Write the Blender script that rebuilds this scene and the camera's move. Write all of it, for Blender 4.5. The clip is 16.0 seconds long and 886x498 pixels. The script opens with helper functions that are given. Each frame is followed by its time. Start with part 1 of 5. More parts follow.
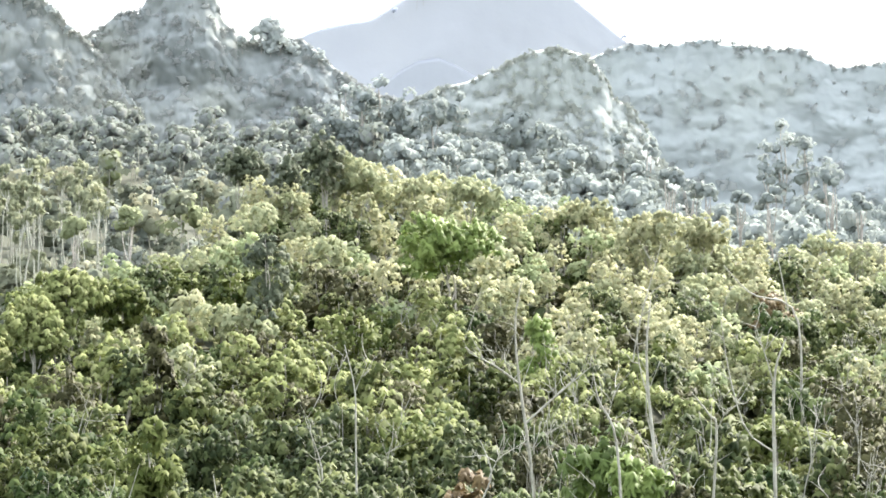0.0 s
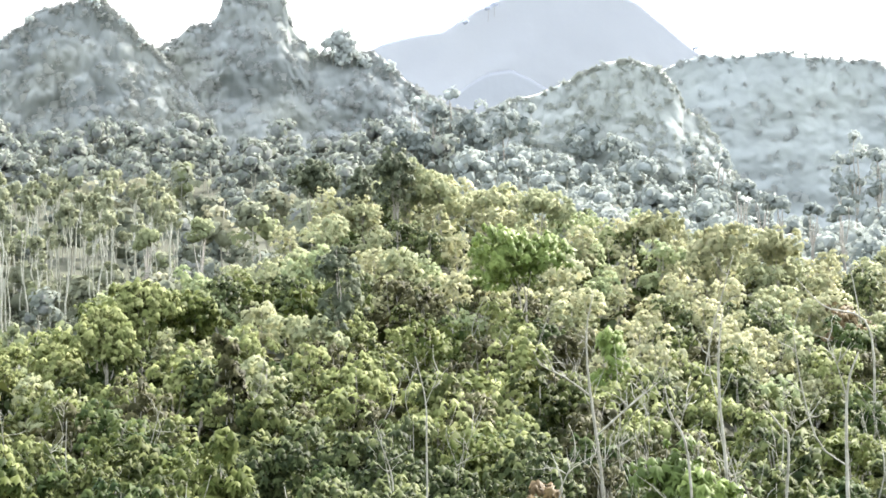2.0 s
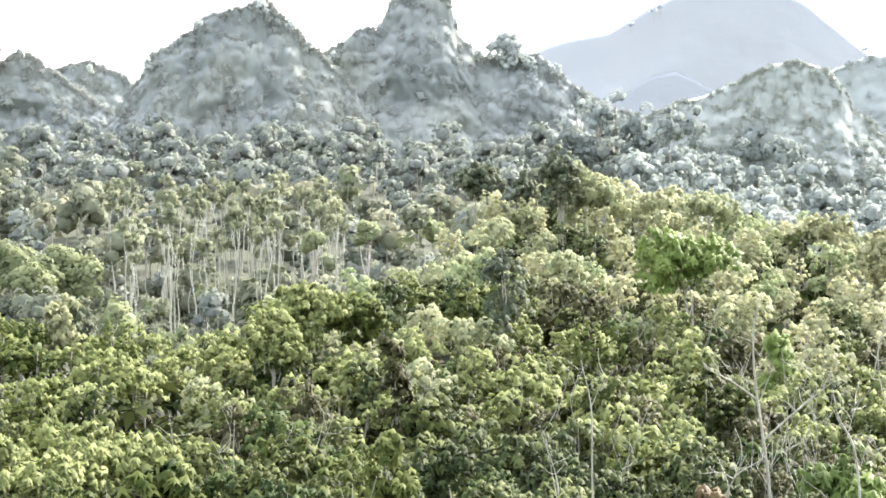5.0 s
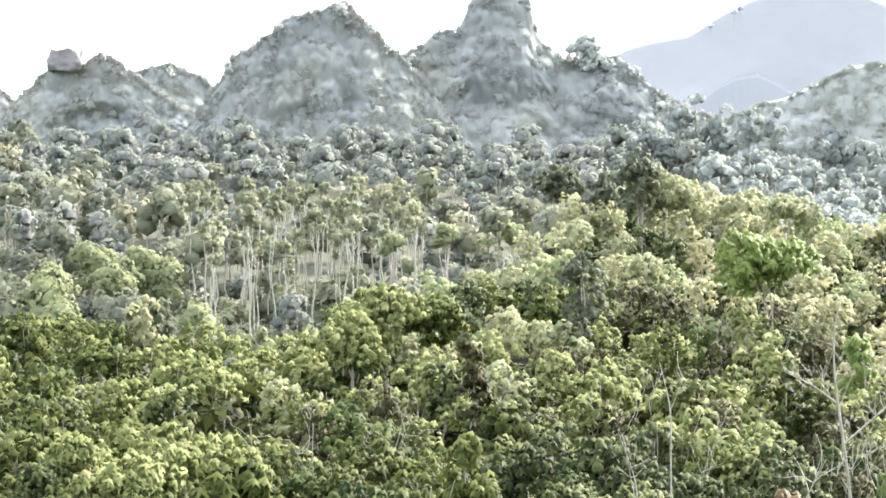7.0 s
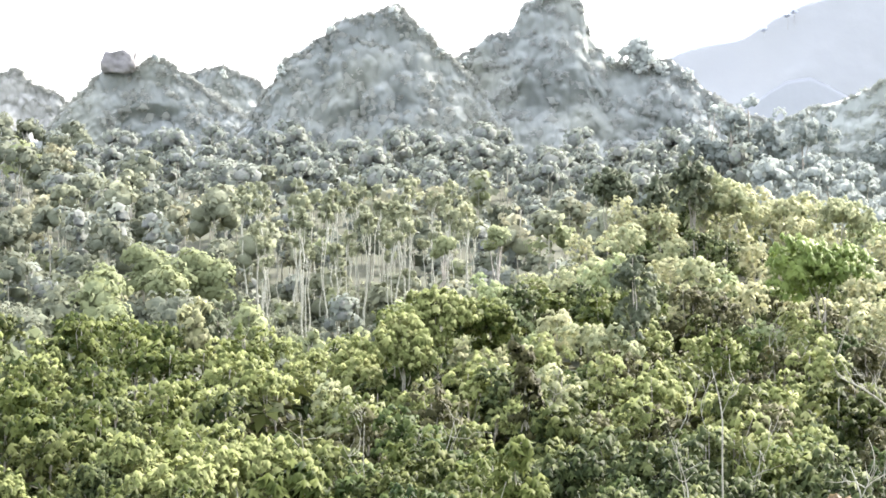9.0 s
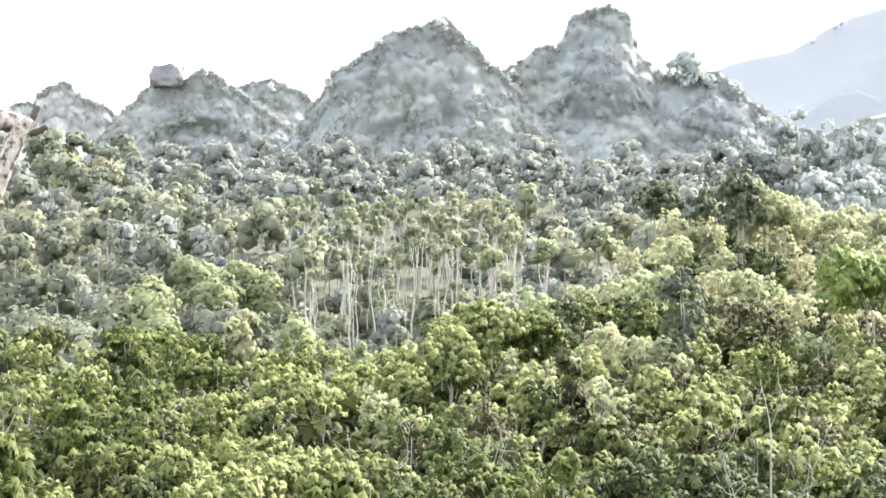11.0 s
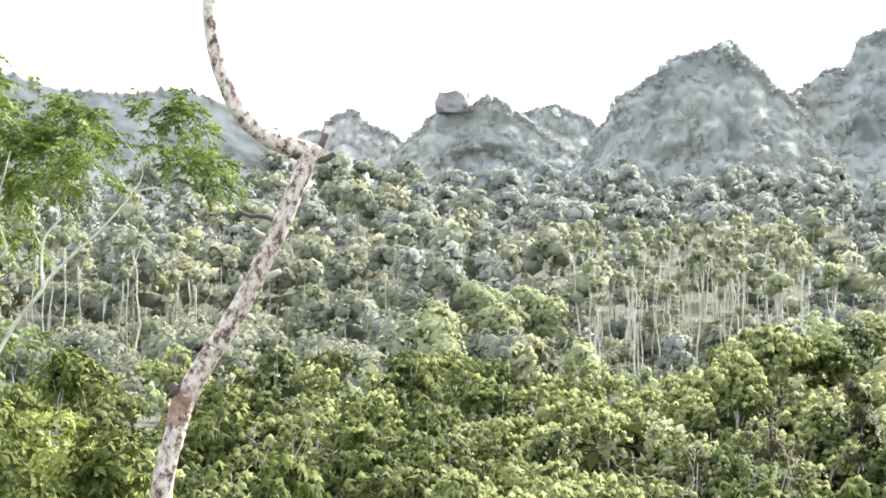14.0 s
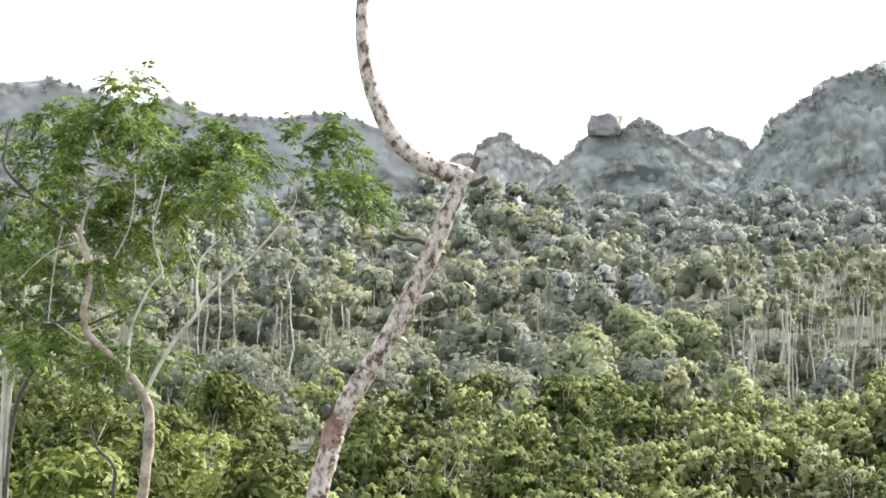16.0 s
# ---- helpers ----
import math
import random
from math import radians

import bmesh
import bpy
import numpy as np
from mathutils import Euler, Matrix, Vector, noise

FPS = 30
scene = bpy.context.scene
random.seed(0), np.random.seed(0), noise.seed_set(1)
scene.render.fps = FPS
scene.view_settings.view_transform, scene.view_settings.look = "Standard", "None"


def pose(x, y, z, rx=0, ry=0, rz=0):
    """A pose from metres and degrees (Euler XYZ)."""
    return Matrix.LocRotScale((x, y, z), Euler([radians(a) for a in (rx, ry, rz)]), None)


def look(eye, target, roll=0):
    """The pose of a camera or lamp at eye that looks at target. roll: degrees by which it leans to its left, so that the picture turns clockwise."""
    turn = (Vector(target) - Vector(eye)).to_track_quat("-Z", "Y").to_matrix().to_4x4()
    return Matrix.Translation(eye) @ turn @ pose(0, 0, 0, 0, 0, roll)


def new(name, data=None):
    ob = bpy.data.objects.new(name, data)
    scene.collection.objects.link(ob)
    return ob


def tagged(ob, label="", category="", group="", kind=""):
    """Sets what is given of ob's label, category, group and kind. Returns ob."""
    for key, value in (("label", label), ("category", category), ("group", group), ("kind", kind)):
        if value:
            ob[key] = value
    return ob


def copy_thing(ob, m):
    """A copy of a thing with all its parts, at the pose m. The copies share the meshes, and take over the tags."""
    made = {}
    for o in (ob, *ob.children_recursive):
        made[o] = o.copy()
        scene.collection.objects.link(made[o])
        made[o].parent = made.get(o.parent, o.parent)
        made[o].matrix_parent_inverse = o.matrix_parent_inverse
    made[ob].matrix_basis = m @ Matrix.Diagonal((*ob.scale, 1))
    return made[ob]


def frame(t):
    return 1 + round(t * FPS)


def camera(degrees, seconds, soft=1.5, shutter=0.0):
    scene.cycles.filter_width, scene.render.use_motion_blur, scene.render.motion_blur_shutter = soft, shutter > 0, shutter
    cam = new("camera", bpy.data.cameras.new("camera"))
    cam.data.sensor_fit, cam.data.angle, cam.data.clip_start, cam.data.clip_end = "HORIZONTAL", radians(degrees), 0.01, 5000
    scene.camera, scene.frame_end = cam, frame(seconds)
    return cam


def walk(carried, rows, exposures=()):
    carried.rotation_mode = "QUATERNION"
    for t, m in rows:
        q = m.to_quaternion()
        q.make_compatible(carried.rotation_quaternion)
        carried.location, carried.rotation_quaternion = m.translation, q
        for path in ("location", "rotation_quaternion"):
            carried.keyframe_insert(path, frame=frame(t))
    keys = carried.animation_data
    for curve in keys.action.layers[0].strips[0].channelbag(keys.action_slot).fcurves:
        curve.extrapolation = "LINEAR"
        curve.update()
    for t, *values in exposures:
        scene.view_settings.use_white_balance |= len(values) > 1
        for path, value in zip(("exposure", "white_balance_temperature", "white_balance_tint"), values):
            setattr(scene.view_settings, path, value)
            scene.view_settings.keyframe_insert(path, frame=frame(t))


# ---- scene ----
cam = camera(22.0, 16.0, soft=1.7)

EYE = 1.65
# seconds, turn to the left, tilt up, lean, in degrees
TURNS = [
    (0.0, -0.000, 0.295, -0.372), (0.5, 0.305, 0.371, -0.341), (1.0, 0.706, 0.449, -0.321),
    (1.5, 1.199, 0.533, -0.291), (2.0, 1.783, 0.605, -0.302), (2.5, 2.466, 0.649, -0.302),
    (3.0, 3.182, 0.680, -0.272), (3.5, 3.903, 0.683, -0.257), (4.0, 4.624, 0.682, -0.25),
    (5.2, 6.17, 0.700, -0.22), (6.5, 7.488, 0.737, -0.16), (7.0, 7.914, 0.762, -0.09),
    (7.5, 8.313, 0.784, 0.036), (8.0, 8.648, 0.798, 0.093), (8.5, 8.935, 0.813, 0.126),
    (9.0, 9.214, 0.829, 0.143), (10.2, 9.87, 0.985, 0.15), (11.5, 11.012, 1.263, 0.170),
    (12.0, 11.920, 1.387, 0.186), (12.5, 13.009, 1.495, 0.208), (13.0, 14.440, 1.572, 0.241),
    (13.5, 16.000, 1.651, 0.258), (14.0, 17.559, 1.751, 0.239), (14.5, 19.023, 1.873, 0.220),
    (15.0, 20.149, 2.025, 0.253), (15.5, 20.941, 2.184, 0.308), (16.0, 21.389, 2.315, 0.360),
]
walk(cam, [(t, pose(0, 0, EYE, 90 + tilt, 0, turn) @ pose(0, 0, 0, 0, 0, lean)) for t, turn, tilt, lean in TURNS],
     exposures=[(0.0, 1.94, 6420, 10.0), (4.0, 1.96, 6450, 10.0), (9.0, 2.05, 6480, 13.0), (11.5, 2.12, 6480, 12.5), (12.5, 2.02, 6480, 11.5), (14.0, 2.00, 6480, 12.0), (15.0, 1.96, 6500, 12.0), (15.5, 1.77, 6500, 11.5), (16.0, 1.52, 6500, 11.5)])

# ---------------------------------------------------------------- light
SUN_AZ, SUN_EL = radians(-34), radians(42)
world = bpy.data.worlds.new("sky")
scene.world = world
world.use_nodes = True
wn = world.node_tree
sky = wn.nodes.new("ShaderNodeTexSky")
sky.sky_type = "NISHITA"
sky.sun_disc = False
sky.sun_elevation = SUN_EL
sky.sun_rotation = -SUN_AZ
sky.air_density, sky.dust_density, sky.ozone_density = 1.0, 3.0, 1.0
bg = wn.nodes["Background"]
bg.inputs["Strength"].default_value = 0.15
# the bright white haze of the whole sky, over the clear sky's colour
veil = wn.nodes.new("ShaderNodeMix")
veil.data_type = "RGBA"
veil.inputs[0].default_value = 0.6
wn.links.new(sky.outputs["Color"], veil.inputs[6])
veil.inputs[7].default_value = (6.3, 6.4, 6.6, 1)
wn.links.new(veil.outputs[2], bg.inputs["Color"])

sun_data = bpy.data.lights.new("sun", "SUN")
sun_data.energy, sun_data.angle, sun_data.color = 3.7, radians(7.0), (1.0, 0.94, 0.85)
sun = new("sun", sun_data)
to_sun = Vector((-math.sin(SUN_AZ) * math.cos(SUN_EL), math.cos(SUN_AZ) * math.cos(SUN_EL), math.sin(SUN_EL)))
sun.matrix_world = look(to_sun * 50, (0, 0, 0))


# ---------------------------------------------------------------- materials
def shader(name):
    m = bpy.data.materials.new(name)
    m.use_nodes = True
    return m, m.node_tree.nodes, m.node_tree.links, m.node_tree.nodes["Principled BSDF"]


def ramp(nodes, stops):
    r = nodes.new("ShaderNodeValToRGB")
    while len(r.color_ramp.elements) < len(stops):
        r.color_ramp.elements.new(0.5)
    for e, (p, c) in zip(r.color_ramp.elements, stops):
        e.position, e.color = p, (*c, 1)
    return r


def noise_node(nodes, links, scale, detail=3.0, along=1.0):
    geo = nodes.new("ShaderNodeNewGeometry")
    n = nodes.new("ShaderNodeTexNoise")
    n.inputs["Scale"].default_value, n.inputs["Detail"].default_value = scale, detail
    place = geo.outputs["Position"]
    if along != 1.0:
        drawn = nodes.new("ShaderNodeMapping")
        drawn.inputs["Scale"].default_value = (1, 1, along)
        links.new(place, drawn.inputs["Vector"])
        place = drawn.outputs[0]
    links.new(place, n.inputs["Vector"])
    return n


def foliage(name, dark, mid, light, patch=0.12, glow=0.3, rough=0.55, grain=0.0, gloss=0.2, spread=0.4, tree=0.35):
    """Leaves: tone varies from leaf to leaf, from tree to tree and over patches of the wood."""
    m, nodes, links, bsdf = shader(name)
    geo = nodes.new("ShaderNodeNewGeometry")
    info = nodes.new("ShaderNodeObjectInfo")
    patches = noise_node(nodes, links, patch, 2.0)
    a = nodes.new("ShaderNodeMath"); a.operation = "MULTIPLY_ADD"
    links.new(geo.outputs["Random Per Island"], a.inputs[0]); a.inputs[1].default_value = spread
    b = nodes.new("ShaderNodeMath"); b.operation = "MULTIPLY_ADD"
    links.new(patches.outputs["Fac"], b.inputs[0]); b.inputs[1].default_value = 1.1; b.inputs[2].default_value = -0.075 - (spread + tree) / 2
    c = nodes.new("ShaderNodeMath"); c.operation = "MULTIPLY_ADD"
    links.new(info.outputs["Random"], c.inputs[0]); c.inputs[1].default_value = tree
    links.new(b.outputs[0], c.inputs[2])
    links.new(c.outputs[0], a.inputs[2])
    r = ramp(nodes, [(0.0, dark), (0.5, mid), (1.0, light)])
    links.new(a.outputs[0], r.inputs[0])
    links.new(r.outputs[0], bsdf.inputs["Base Color"])
    bsdf.inputs["Roughness"].default_value = rough
    bsdf.inputs["Specular IOR Level"].default_value = gloss
    if grain:
        # masses of leaves too small to see singly
        fine = noise_node(nodes, links, grain, 4.0)
        g = nodes.new("ShaderNodeMath"); g.operation = "MULTIPLY_ADD"
        links.new(fine.outputs["Fac"], g.inputs[0]); g.inputs[1].default_value = 0.7; g.inputs[2].default_value = -0.8
        links.new(g.outputs[0], b.inputs[2])
        bp = nodes.new("ShaderNodeBump")
        bp.inputs["Strength"].default_value, bp.inputs["Distance"].default_value = (0.5 if grain > 1 else 0.25), 0.7 / grain
        links.new(fine.outputs["Fac"], bp.inputs["Height"])
        links.new(bp.outputs[0], bsdf.inputs["Normal"])
    tr = nodes.new("ShaderNodeBsdfTranslucent")
    links.new(r.outputs[0], tr.inputs["Color"])
    mix = nodes.new("ShaderNodeMixShader")
    mix.inputs[0].default_value = glow
    links.new(bsdf.outputs[0], mix.inputs[1]); links.new(tr.outputs[0], mix.inputs[2])
    links.new(mix.outputs[0], nodes["Material Output"].inputs["Surface"])
    return m


def soft_wood(name, tones, patch, soft, grain=0.5, bump=0.25, rough=0.9):
    """Leafy slopes and crowns seen from far off: tones drift over the slope and from crown to crown, and wide
    subsurface scatter blurs shade in place of haze.
    """
    m, nodes, links, bsdf = shader(name)
    geo = nodes.new("ShaderNodeNewGeometry")
    wide, fine = noise_node(nodes, links, patch, 2.0), noise_node(nodes, links, grain, 4.0)
    a = nodes.new("ShaderNodeMath"); a.operation = "MULTIPLY_ADD"
    links.new(wide.outputs["Fac"], a.inputs[0]); a.inputs[1].default_value = 1.5; a.inputs[2].default_value = -0.55
    b = nodes.new("ShaderNodeMath"); b.operation = "MULTIPLY_ADD"
    links.new(geo.outputs["Random Per Island"], b.inputs[0]); b.inputs[1].default_value = 0.3
    links.new(a.outputs[0], b.inputs[2])
    c = nodes.new("ShaderNodeMath"); c.operation = "MULTIPLY_ADD"
    links.new(fine.outputs["Fac"], c.inputs[0]); c.inputs[1].default_value = 0.5
    d = nodes.new("ShaderNodeMath"); d.operation = "SUBTRACT"
    links.new(b.outputs[0], d.inputs[0]); d.inputs[1].default_value = 0.35
    links.new(d.outputs[0], c.inputs[2])
    r = ramp(nodes, [((i + 0.5) / len(tones), t) for i, t in enumerate(tones)])
    links.new(c.outputs[0], r.inputs[0])
    links.new(r.outputs[0], bsdf.inputs["Base Color"])
    bsdf.inputs["Roughness"].default_value, bsdf.inputs["Specular IOR Level"].default_value = rough, 0.03
    if soft:
        bsdf.inputs["Subsurface Weight"].default_value = 1.0
        bsdf.inputs["Subsurface Radius"].default_value = (1, 1, 1)
        bsdf.inputs["Subsurface Scale"].default_value = soft
    bp = nodes.new("ShaderNodeBump")
    bp.inputs["Strength"].default_value, bp.inputs["Distance"].default_value = bump, 0.5 / grain
    links.new(fine.outputs["Fac"], bp.inputs["Height"])
    links.new(bp.outputs[0], bsdf.inputs["Normal"])
    return m


def mottled(name, stops, scale, bump=0.3, rough=0.85, scale2=None, size=0.05, along=1.0):
    """Earth, rock and bark: blotches at two sizes and a rough relief."""
    m, nodes, links, bsdf = shader(name)
    n1 = noise_node(nodes, links, scale, 5.0, along)
    n2 = noise_node(nodes, links, scale2 or scale * 6, 4.0, along)
    a = nodes.new("ShaderNodeMath"); a.operation = "MULTIPLY_ADD"
    links.new(n2.outputs["Fac"], a.inputs[0]); a.inputs[1].default_value = 0.45
    b = nodes.new("ShaderNodeMath"); b.operation = "MULTIPLY_ADD"
    links.new(n1.outputs["Fac"], b.inputs[0]); b.inputs[1].default_value = 1.0; b.inputs[2].default_value = -0.22
    links.new(b.outputs[0], a.inputs[2])
    r = ramp(nodes, stops)
    links.new(a.outputs[0], r.inputs[0])
    links.new(r.outputs[0], bsdf.inputs["Base Color"])
    bsdf.inputs["Roughness"].default_value = rough
    bp = nodes.new("ShaderNodeBump")
    bp.inputs["Strength"].default_value, bp.inputs["Distance"].default_value = bump, size
    links.new(n2.outputs["Fac"], bp.inputs["Height"])
    links.new(bp.outputs[0], bsdf.inputs["Normal"])
    return m


M_EARTH = mottled("leaf_litter_earth", [(0.2, (0.022, 0.026, 0.014)), (0.5, (0.045, 0.05, 0.026)), (0.8, (0.06, 0.075, 0.03))], 0.4)
M_TEAK = foliage("olive_leaves", (0.018, 0.028, 0.009), (0.062, 0.076, 0.022), (0.147, 0.162, 0.059), 0.12, 0.16, gloss=0.05, spread=0.75, tree=0.12)
M_LIME = foliage("lime_leaves", (0.023, 0.038, 0.010), (0.078, 0.098, 0.025), (0.163, 0.186, 0.062), 0.12, 0.2, gloss=0.05, spread=0.75, tree=0.12)
M_GREEN = foliage("fresh_green_leaves", (0.017, 0.033, 0.010), (0.053, 0.077, 0.024), (0.125, 0.158, 0.058), 0.12, 0.2, gloss=0.05, spread=0.75, tree=0.12)
M_DULL = foliage("dry_olive_leaves", (0.018, 0.021, 0.009), (0.055, 0.055, 0.023), (0.107, 0.107, 0.052), 0.12, 0.16, gloss=0.05, spread=0.75, tree=0.12)
# Lighter yellow-olive leaves that put the middle slope's brightness into colour.
M_LIGHTENED = foliage("yellow_olive_leaves", (0.061, 0.077, 0.026), (0.189, 0.219, 0.078), (0.303, 0.320, 0.144), 0.12, 0.25, gloss=0.05, spread=0.75, tree=0.12)
M_RUSSET = foliage("russet_leaves", (0.072, 0.049, 0.026), (0.128, 0.090, 0.041), (0.190, 0.148, 0.067))
# The next three repeat the slope's leaf colours, paled to paint in haze.
M_TEAK_HAZED = foliage("hazed_olive_leaves", (0.201, 0.230, 0.132), (0.310, 0.333, 0.183), (0.392, 0.398, 0.233), 0.12, 0.35, gloss=0.05, spread=0.7, tree=0.12)
M_DULL_HAZED = foliage("hazed_dry_olive_leaves", (0.233, 0.246, 0.144), (0.339, 0.348, 0.192), (0.406, 0.391, 0.235), 0.12, 0.35, gloss=0.05, spread=0.7, tree=0.12)
M_GREEN_HAZED = foliage("hazed_green_leaves", (0.201, 0.254, 0.129), (0.292, 0.339, 0.174), (0.352, 0.381, 0.207), 0.12, 0.35, gloss=0.05, spread=0.7, tree=0.12)
M_VIVID = foliage("vivid_green_leaves", (0.066, 0.100, 0.024), (0.138, 0.195, 0.049), (0.255, 0.320, 0.092), 0.12, 0.3)
# Far leaf colour washed out towards blue, with the haze painted in.
M_FARTREE = foliage("hazed_blue_far_leaves", (0.480, 0.523, 0.607), (0.523, 0.565, 0.651), (0.565, 0.607, 0.678), 0.05, 0.4, gloss=0.0)
M_DARK = foliage("dark_leaves", (0.020, 0.030, 0.012), (0.058, 0.075, 0.029), (0.160, 0.180, 0.070), 0.12, 0.15, gloss=0.05, spread=0.75, tree=0.12)
# The dark leaf colour, lifted to paint in haze at the crest.
M_DARK_HAZED = foliage("hazed_dark_leaves", (0.065, 0.081, 0.055), (0.114, 0.133, 0.083), (0.215, 0.234, 0.143), gloss=0.05)
# Valley leaf colours, paled and greyed to carry the haze.
M_PALE = foliage("grey_green_leaves", (0.153, 0.169, 0.117), (0.202, 0.219, 0.153), (0.266, 0.285, 0.193), 0.11, gloss=0.03, spread=0.08)
M_TALL = foliage("pale_olive_leaves", (0.17, 0.19, 0.12), (0.25, 0.27, 0.17), (0.38, 0.39, 0.25), 0.11, 0.35, gloss=0.03)
M_PALE2 = foliage("hazed_blue_green_leaves", (0.109, 0.123, 0.092), (0.145, 0.161, 0.119), (0.197, 0.214, 0.150), 0.11, gloss=0.03, spread=0.08)
M_MASS = foliage("grey_green_leaf_mass", (0.135, 0.150, 0.104), (0.178, 0.194, 0.136), (0.234, 0.252, 0.169), 0.11, 0.0, 0.9, 1.3, 0.03)
M_MASS5 = foliage("hazed_grey_blue_leaf_mass", (0.134, 0.151, 0.148), (0.169, 0.183, 0.170), (0.208, 0.219, 0.194), 0.11, 0.0, 0.9, 1.3, 0.03)
M_PALE3 = foliage("hazed_grey_blue_leaves", (0.166, 0.195, 0.174), (0.209, 0.235, 0.201), (0.257, 0.280, 0.228), 0.11, gloss=0.03, spread=0.08)
M_MASS2 = foliage("blue_green_leaf_mass", (0.097, 0.109, 0.082), (0.129, 0.144, 0.106), (0.173, 0.191, 0.134), 0.11, 0.0, 0.9, 1.3, 0.03)
M_MASS3 = foliage("yellow_green_leaf_mass", (0.140, 0.166, 0.089), (0.191, 0.218, 0.118), (0.252, 0.276, 0.154), 0.11, 0.0, 0.9, 1.3, 0.03)
M_MASS4 = foliage("olive_brown_leaf_mass", (0.154, 0.166, 0.111), (0.201, 0.214, 0.147), (0.257, 0.267, 0.187), 0.11, 0.0, 0.9, 1.3, 0.03)
# Ridge trees carry the haze as a paler colour.
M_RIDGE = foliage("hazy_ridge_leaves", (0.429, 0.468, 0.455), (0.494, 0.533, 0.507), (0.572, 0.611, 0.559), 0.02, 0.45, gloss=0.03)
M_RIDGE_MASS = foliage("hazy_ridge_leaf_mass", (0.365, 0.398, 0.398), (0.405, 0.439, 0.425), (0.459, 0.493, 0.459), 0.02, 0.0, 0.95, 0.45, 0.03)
# Palest valley leaves, with most haze put into the colour.
M_MASS6 = foliage("hazed_pale_leaf_mass", (0.211, 0.243, 0.234), (0.253, 0.283, 0.268), (0.294, 0.323, 0.294), 0.11, 0.0, 0.9, 1.3, 0.03)
M_PALE4 = foliage("hazed_pale_leaves", (0.242, 0.279, 0.266), (0.281, 0.317, 0.297), (0.328, 0.363, 0.331), 0.11, 0.45, gloss=0.03, spread=0.15)
M_PALE5 = foliage("olive_brown_far_leaves", (0.189, 0.191, 0.126), (0.246, 0.247, 0.166), (0.316, 0.306, 0.211), 0.11, gloss=0.03, spread=0.08)
# Hill colours are paled and greyed with distance to paint in haze.
M_KARST = soft_wood("hazed_limestone", [(0.212, 0.232, 0.226), (0.232, 0.248, 0.227), (0.248, 0.262, 0.232), (0.263, 0.264, 0.238)], 0.035, 3.0, 0.6, 0.12)
M_KARST_CROWN = foliage("hazed_hill_leaves", (0.307, 0.326, 0.314), (0.352, 0.367, 0.334), (0.404, 0.416, 0.355), 0.035, 0.35, 0.9, gloss=0.03, spread=0.2)
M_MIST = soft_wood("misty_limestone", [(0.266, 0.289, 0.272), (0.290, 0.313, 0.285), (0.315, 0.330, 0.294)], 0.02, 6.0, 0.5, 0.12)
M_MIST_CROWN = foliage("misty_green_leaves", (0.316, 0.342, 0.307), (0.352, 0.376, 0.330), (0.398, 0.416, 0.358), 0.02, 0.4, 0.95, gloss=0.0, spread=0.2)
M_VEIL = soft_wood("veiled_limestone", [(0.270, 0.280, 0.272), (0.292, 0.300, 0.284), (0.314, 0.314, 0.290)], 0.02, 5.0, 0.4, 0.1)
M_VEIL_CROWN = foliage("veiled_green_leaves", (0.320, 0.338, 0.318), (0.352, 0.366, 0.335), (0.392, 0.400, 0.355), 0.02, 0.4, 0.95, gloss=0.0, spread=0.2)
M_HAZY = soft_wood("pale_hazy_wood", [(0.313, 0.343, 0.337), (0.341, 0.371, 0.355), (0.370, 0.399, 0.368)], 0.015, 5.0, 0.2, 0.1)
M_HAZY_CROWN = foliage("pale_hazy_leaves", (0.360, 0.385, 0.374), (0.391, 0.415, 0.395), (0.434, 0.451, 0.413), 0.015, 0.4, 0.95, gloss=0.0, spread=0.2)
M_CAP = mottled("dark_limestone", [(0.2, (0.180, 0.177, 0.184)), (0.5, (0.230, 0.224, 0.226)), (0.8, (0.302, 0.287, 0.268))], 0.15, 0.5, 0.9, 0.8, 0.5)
M_FAR = soft_wood("hazed_blue_far_woods", [(0.422, 0.439, 0.462), (0.435, 0.451, 0.470), (0.448, 0.463, 0.478)], 0.006, 6.0, 0.05, 0.05, 1.0)
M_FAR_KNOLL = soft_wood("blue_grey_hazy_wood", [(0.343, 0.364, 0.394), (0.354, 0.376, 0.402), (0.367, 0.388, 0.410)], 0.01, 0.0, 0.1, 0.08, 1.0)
M_BARK = mottled("pale_bark", [(0.25, (0.17, 0.16, 0.12)), (0.45, (0.30, 0.29, 0.235)), (0.75, (0.42, 0.41, 0.35))], 1.2, 0.4, 0.8, 7.0, 0.02)
M_BARK_GREY = mottled("grey_bark", [(0.25, (0.20, 0.18, 0.15)), (0.5, (0.33, 0.31, 0.27)), (0.75, (0.44, 0.42, 0.37))], 0.6, 0.3, 0.85, 3.0, 0.02)
M_SOFT = foliage("soft_yellow_green_leaves", (0.169, 0.198, 0.107), (0.230, 0.261, 0.141), (0.303, 0.330, 0.184), 0.11, gloss=0.03, spread=0.08)
M_BRIGHT = foliage("bright_green_leaves", (0.075, 0.11, 0.022), (0.15, 0.19, 0.045), (0.27, 0.31, 0.09), 0.4)
M_FEATHER = foliage("feathery_leaves", (0.028, 0.048, 0.011), (0.113, 0.178, 0.038), (0.369, 0.454, 0.126), 2.2, 0.4, spread=0.55)
M_SNAG = mottled("blotched_pale_bark", [(0.36, (0.060, 0.042, 0.034)), (0.43, (0.198, 0.146, 0.116)), (0.50, (0.367, 0.314, 0.270)), (0.63, (0.506, 0.465, 0.420)), (0.85, (0.638, 0.610, 0.566))], 11.0, 0.7, 0.8, 38.0, 0.015, 0.7)
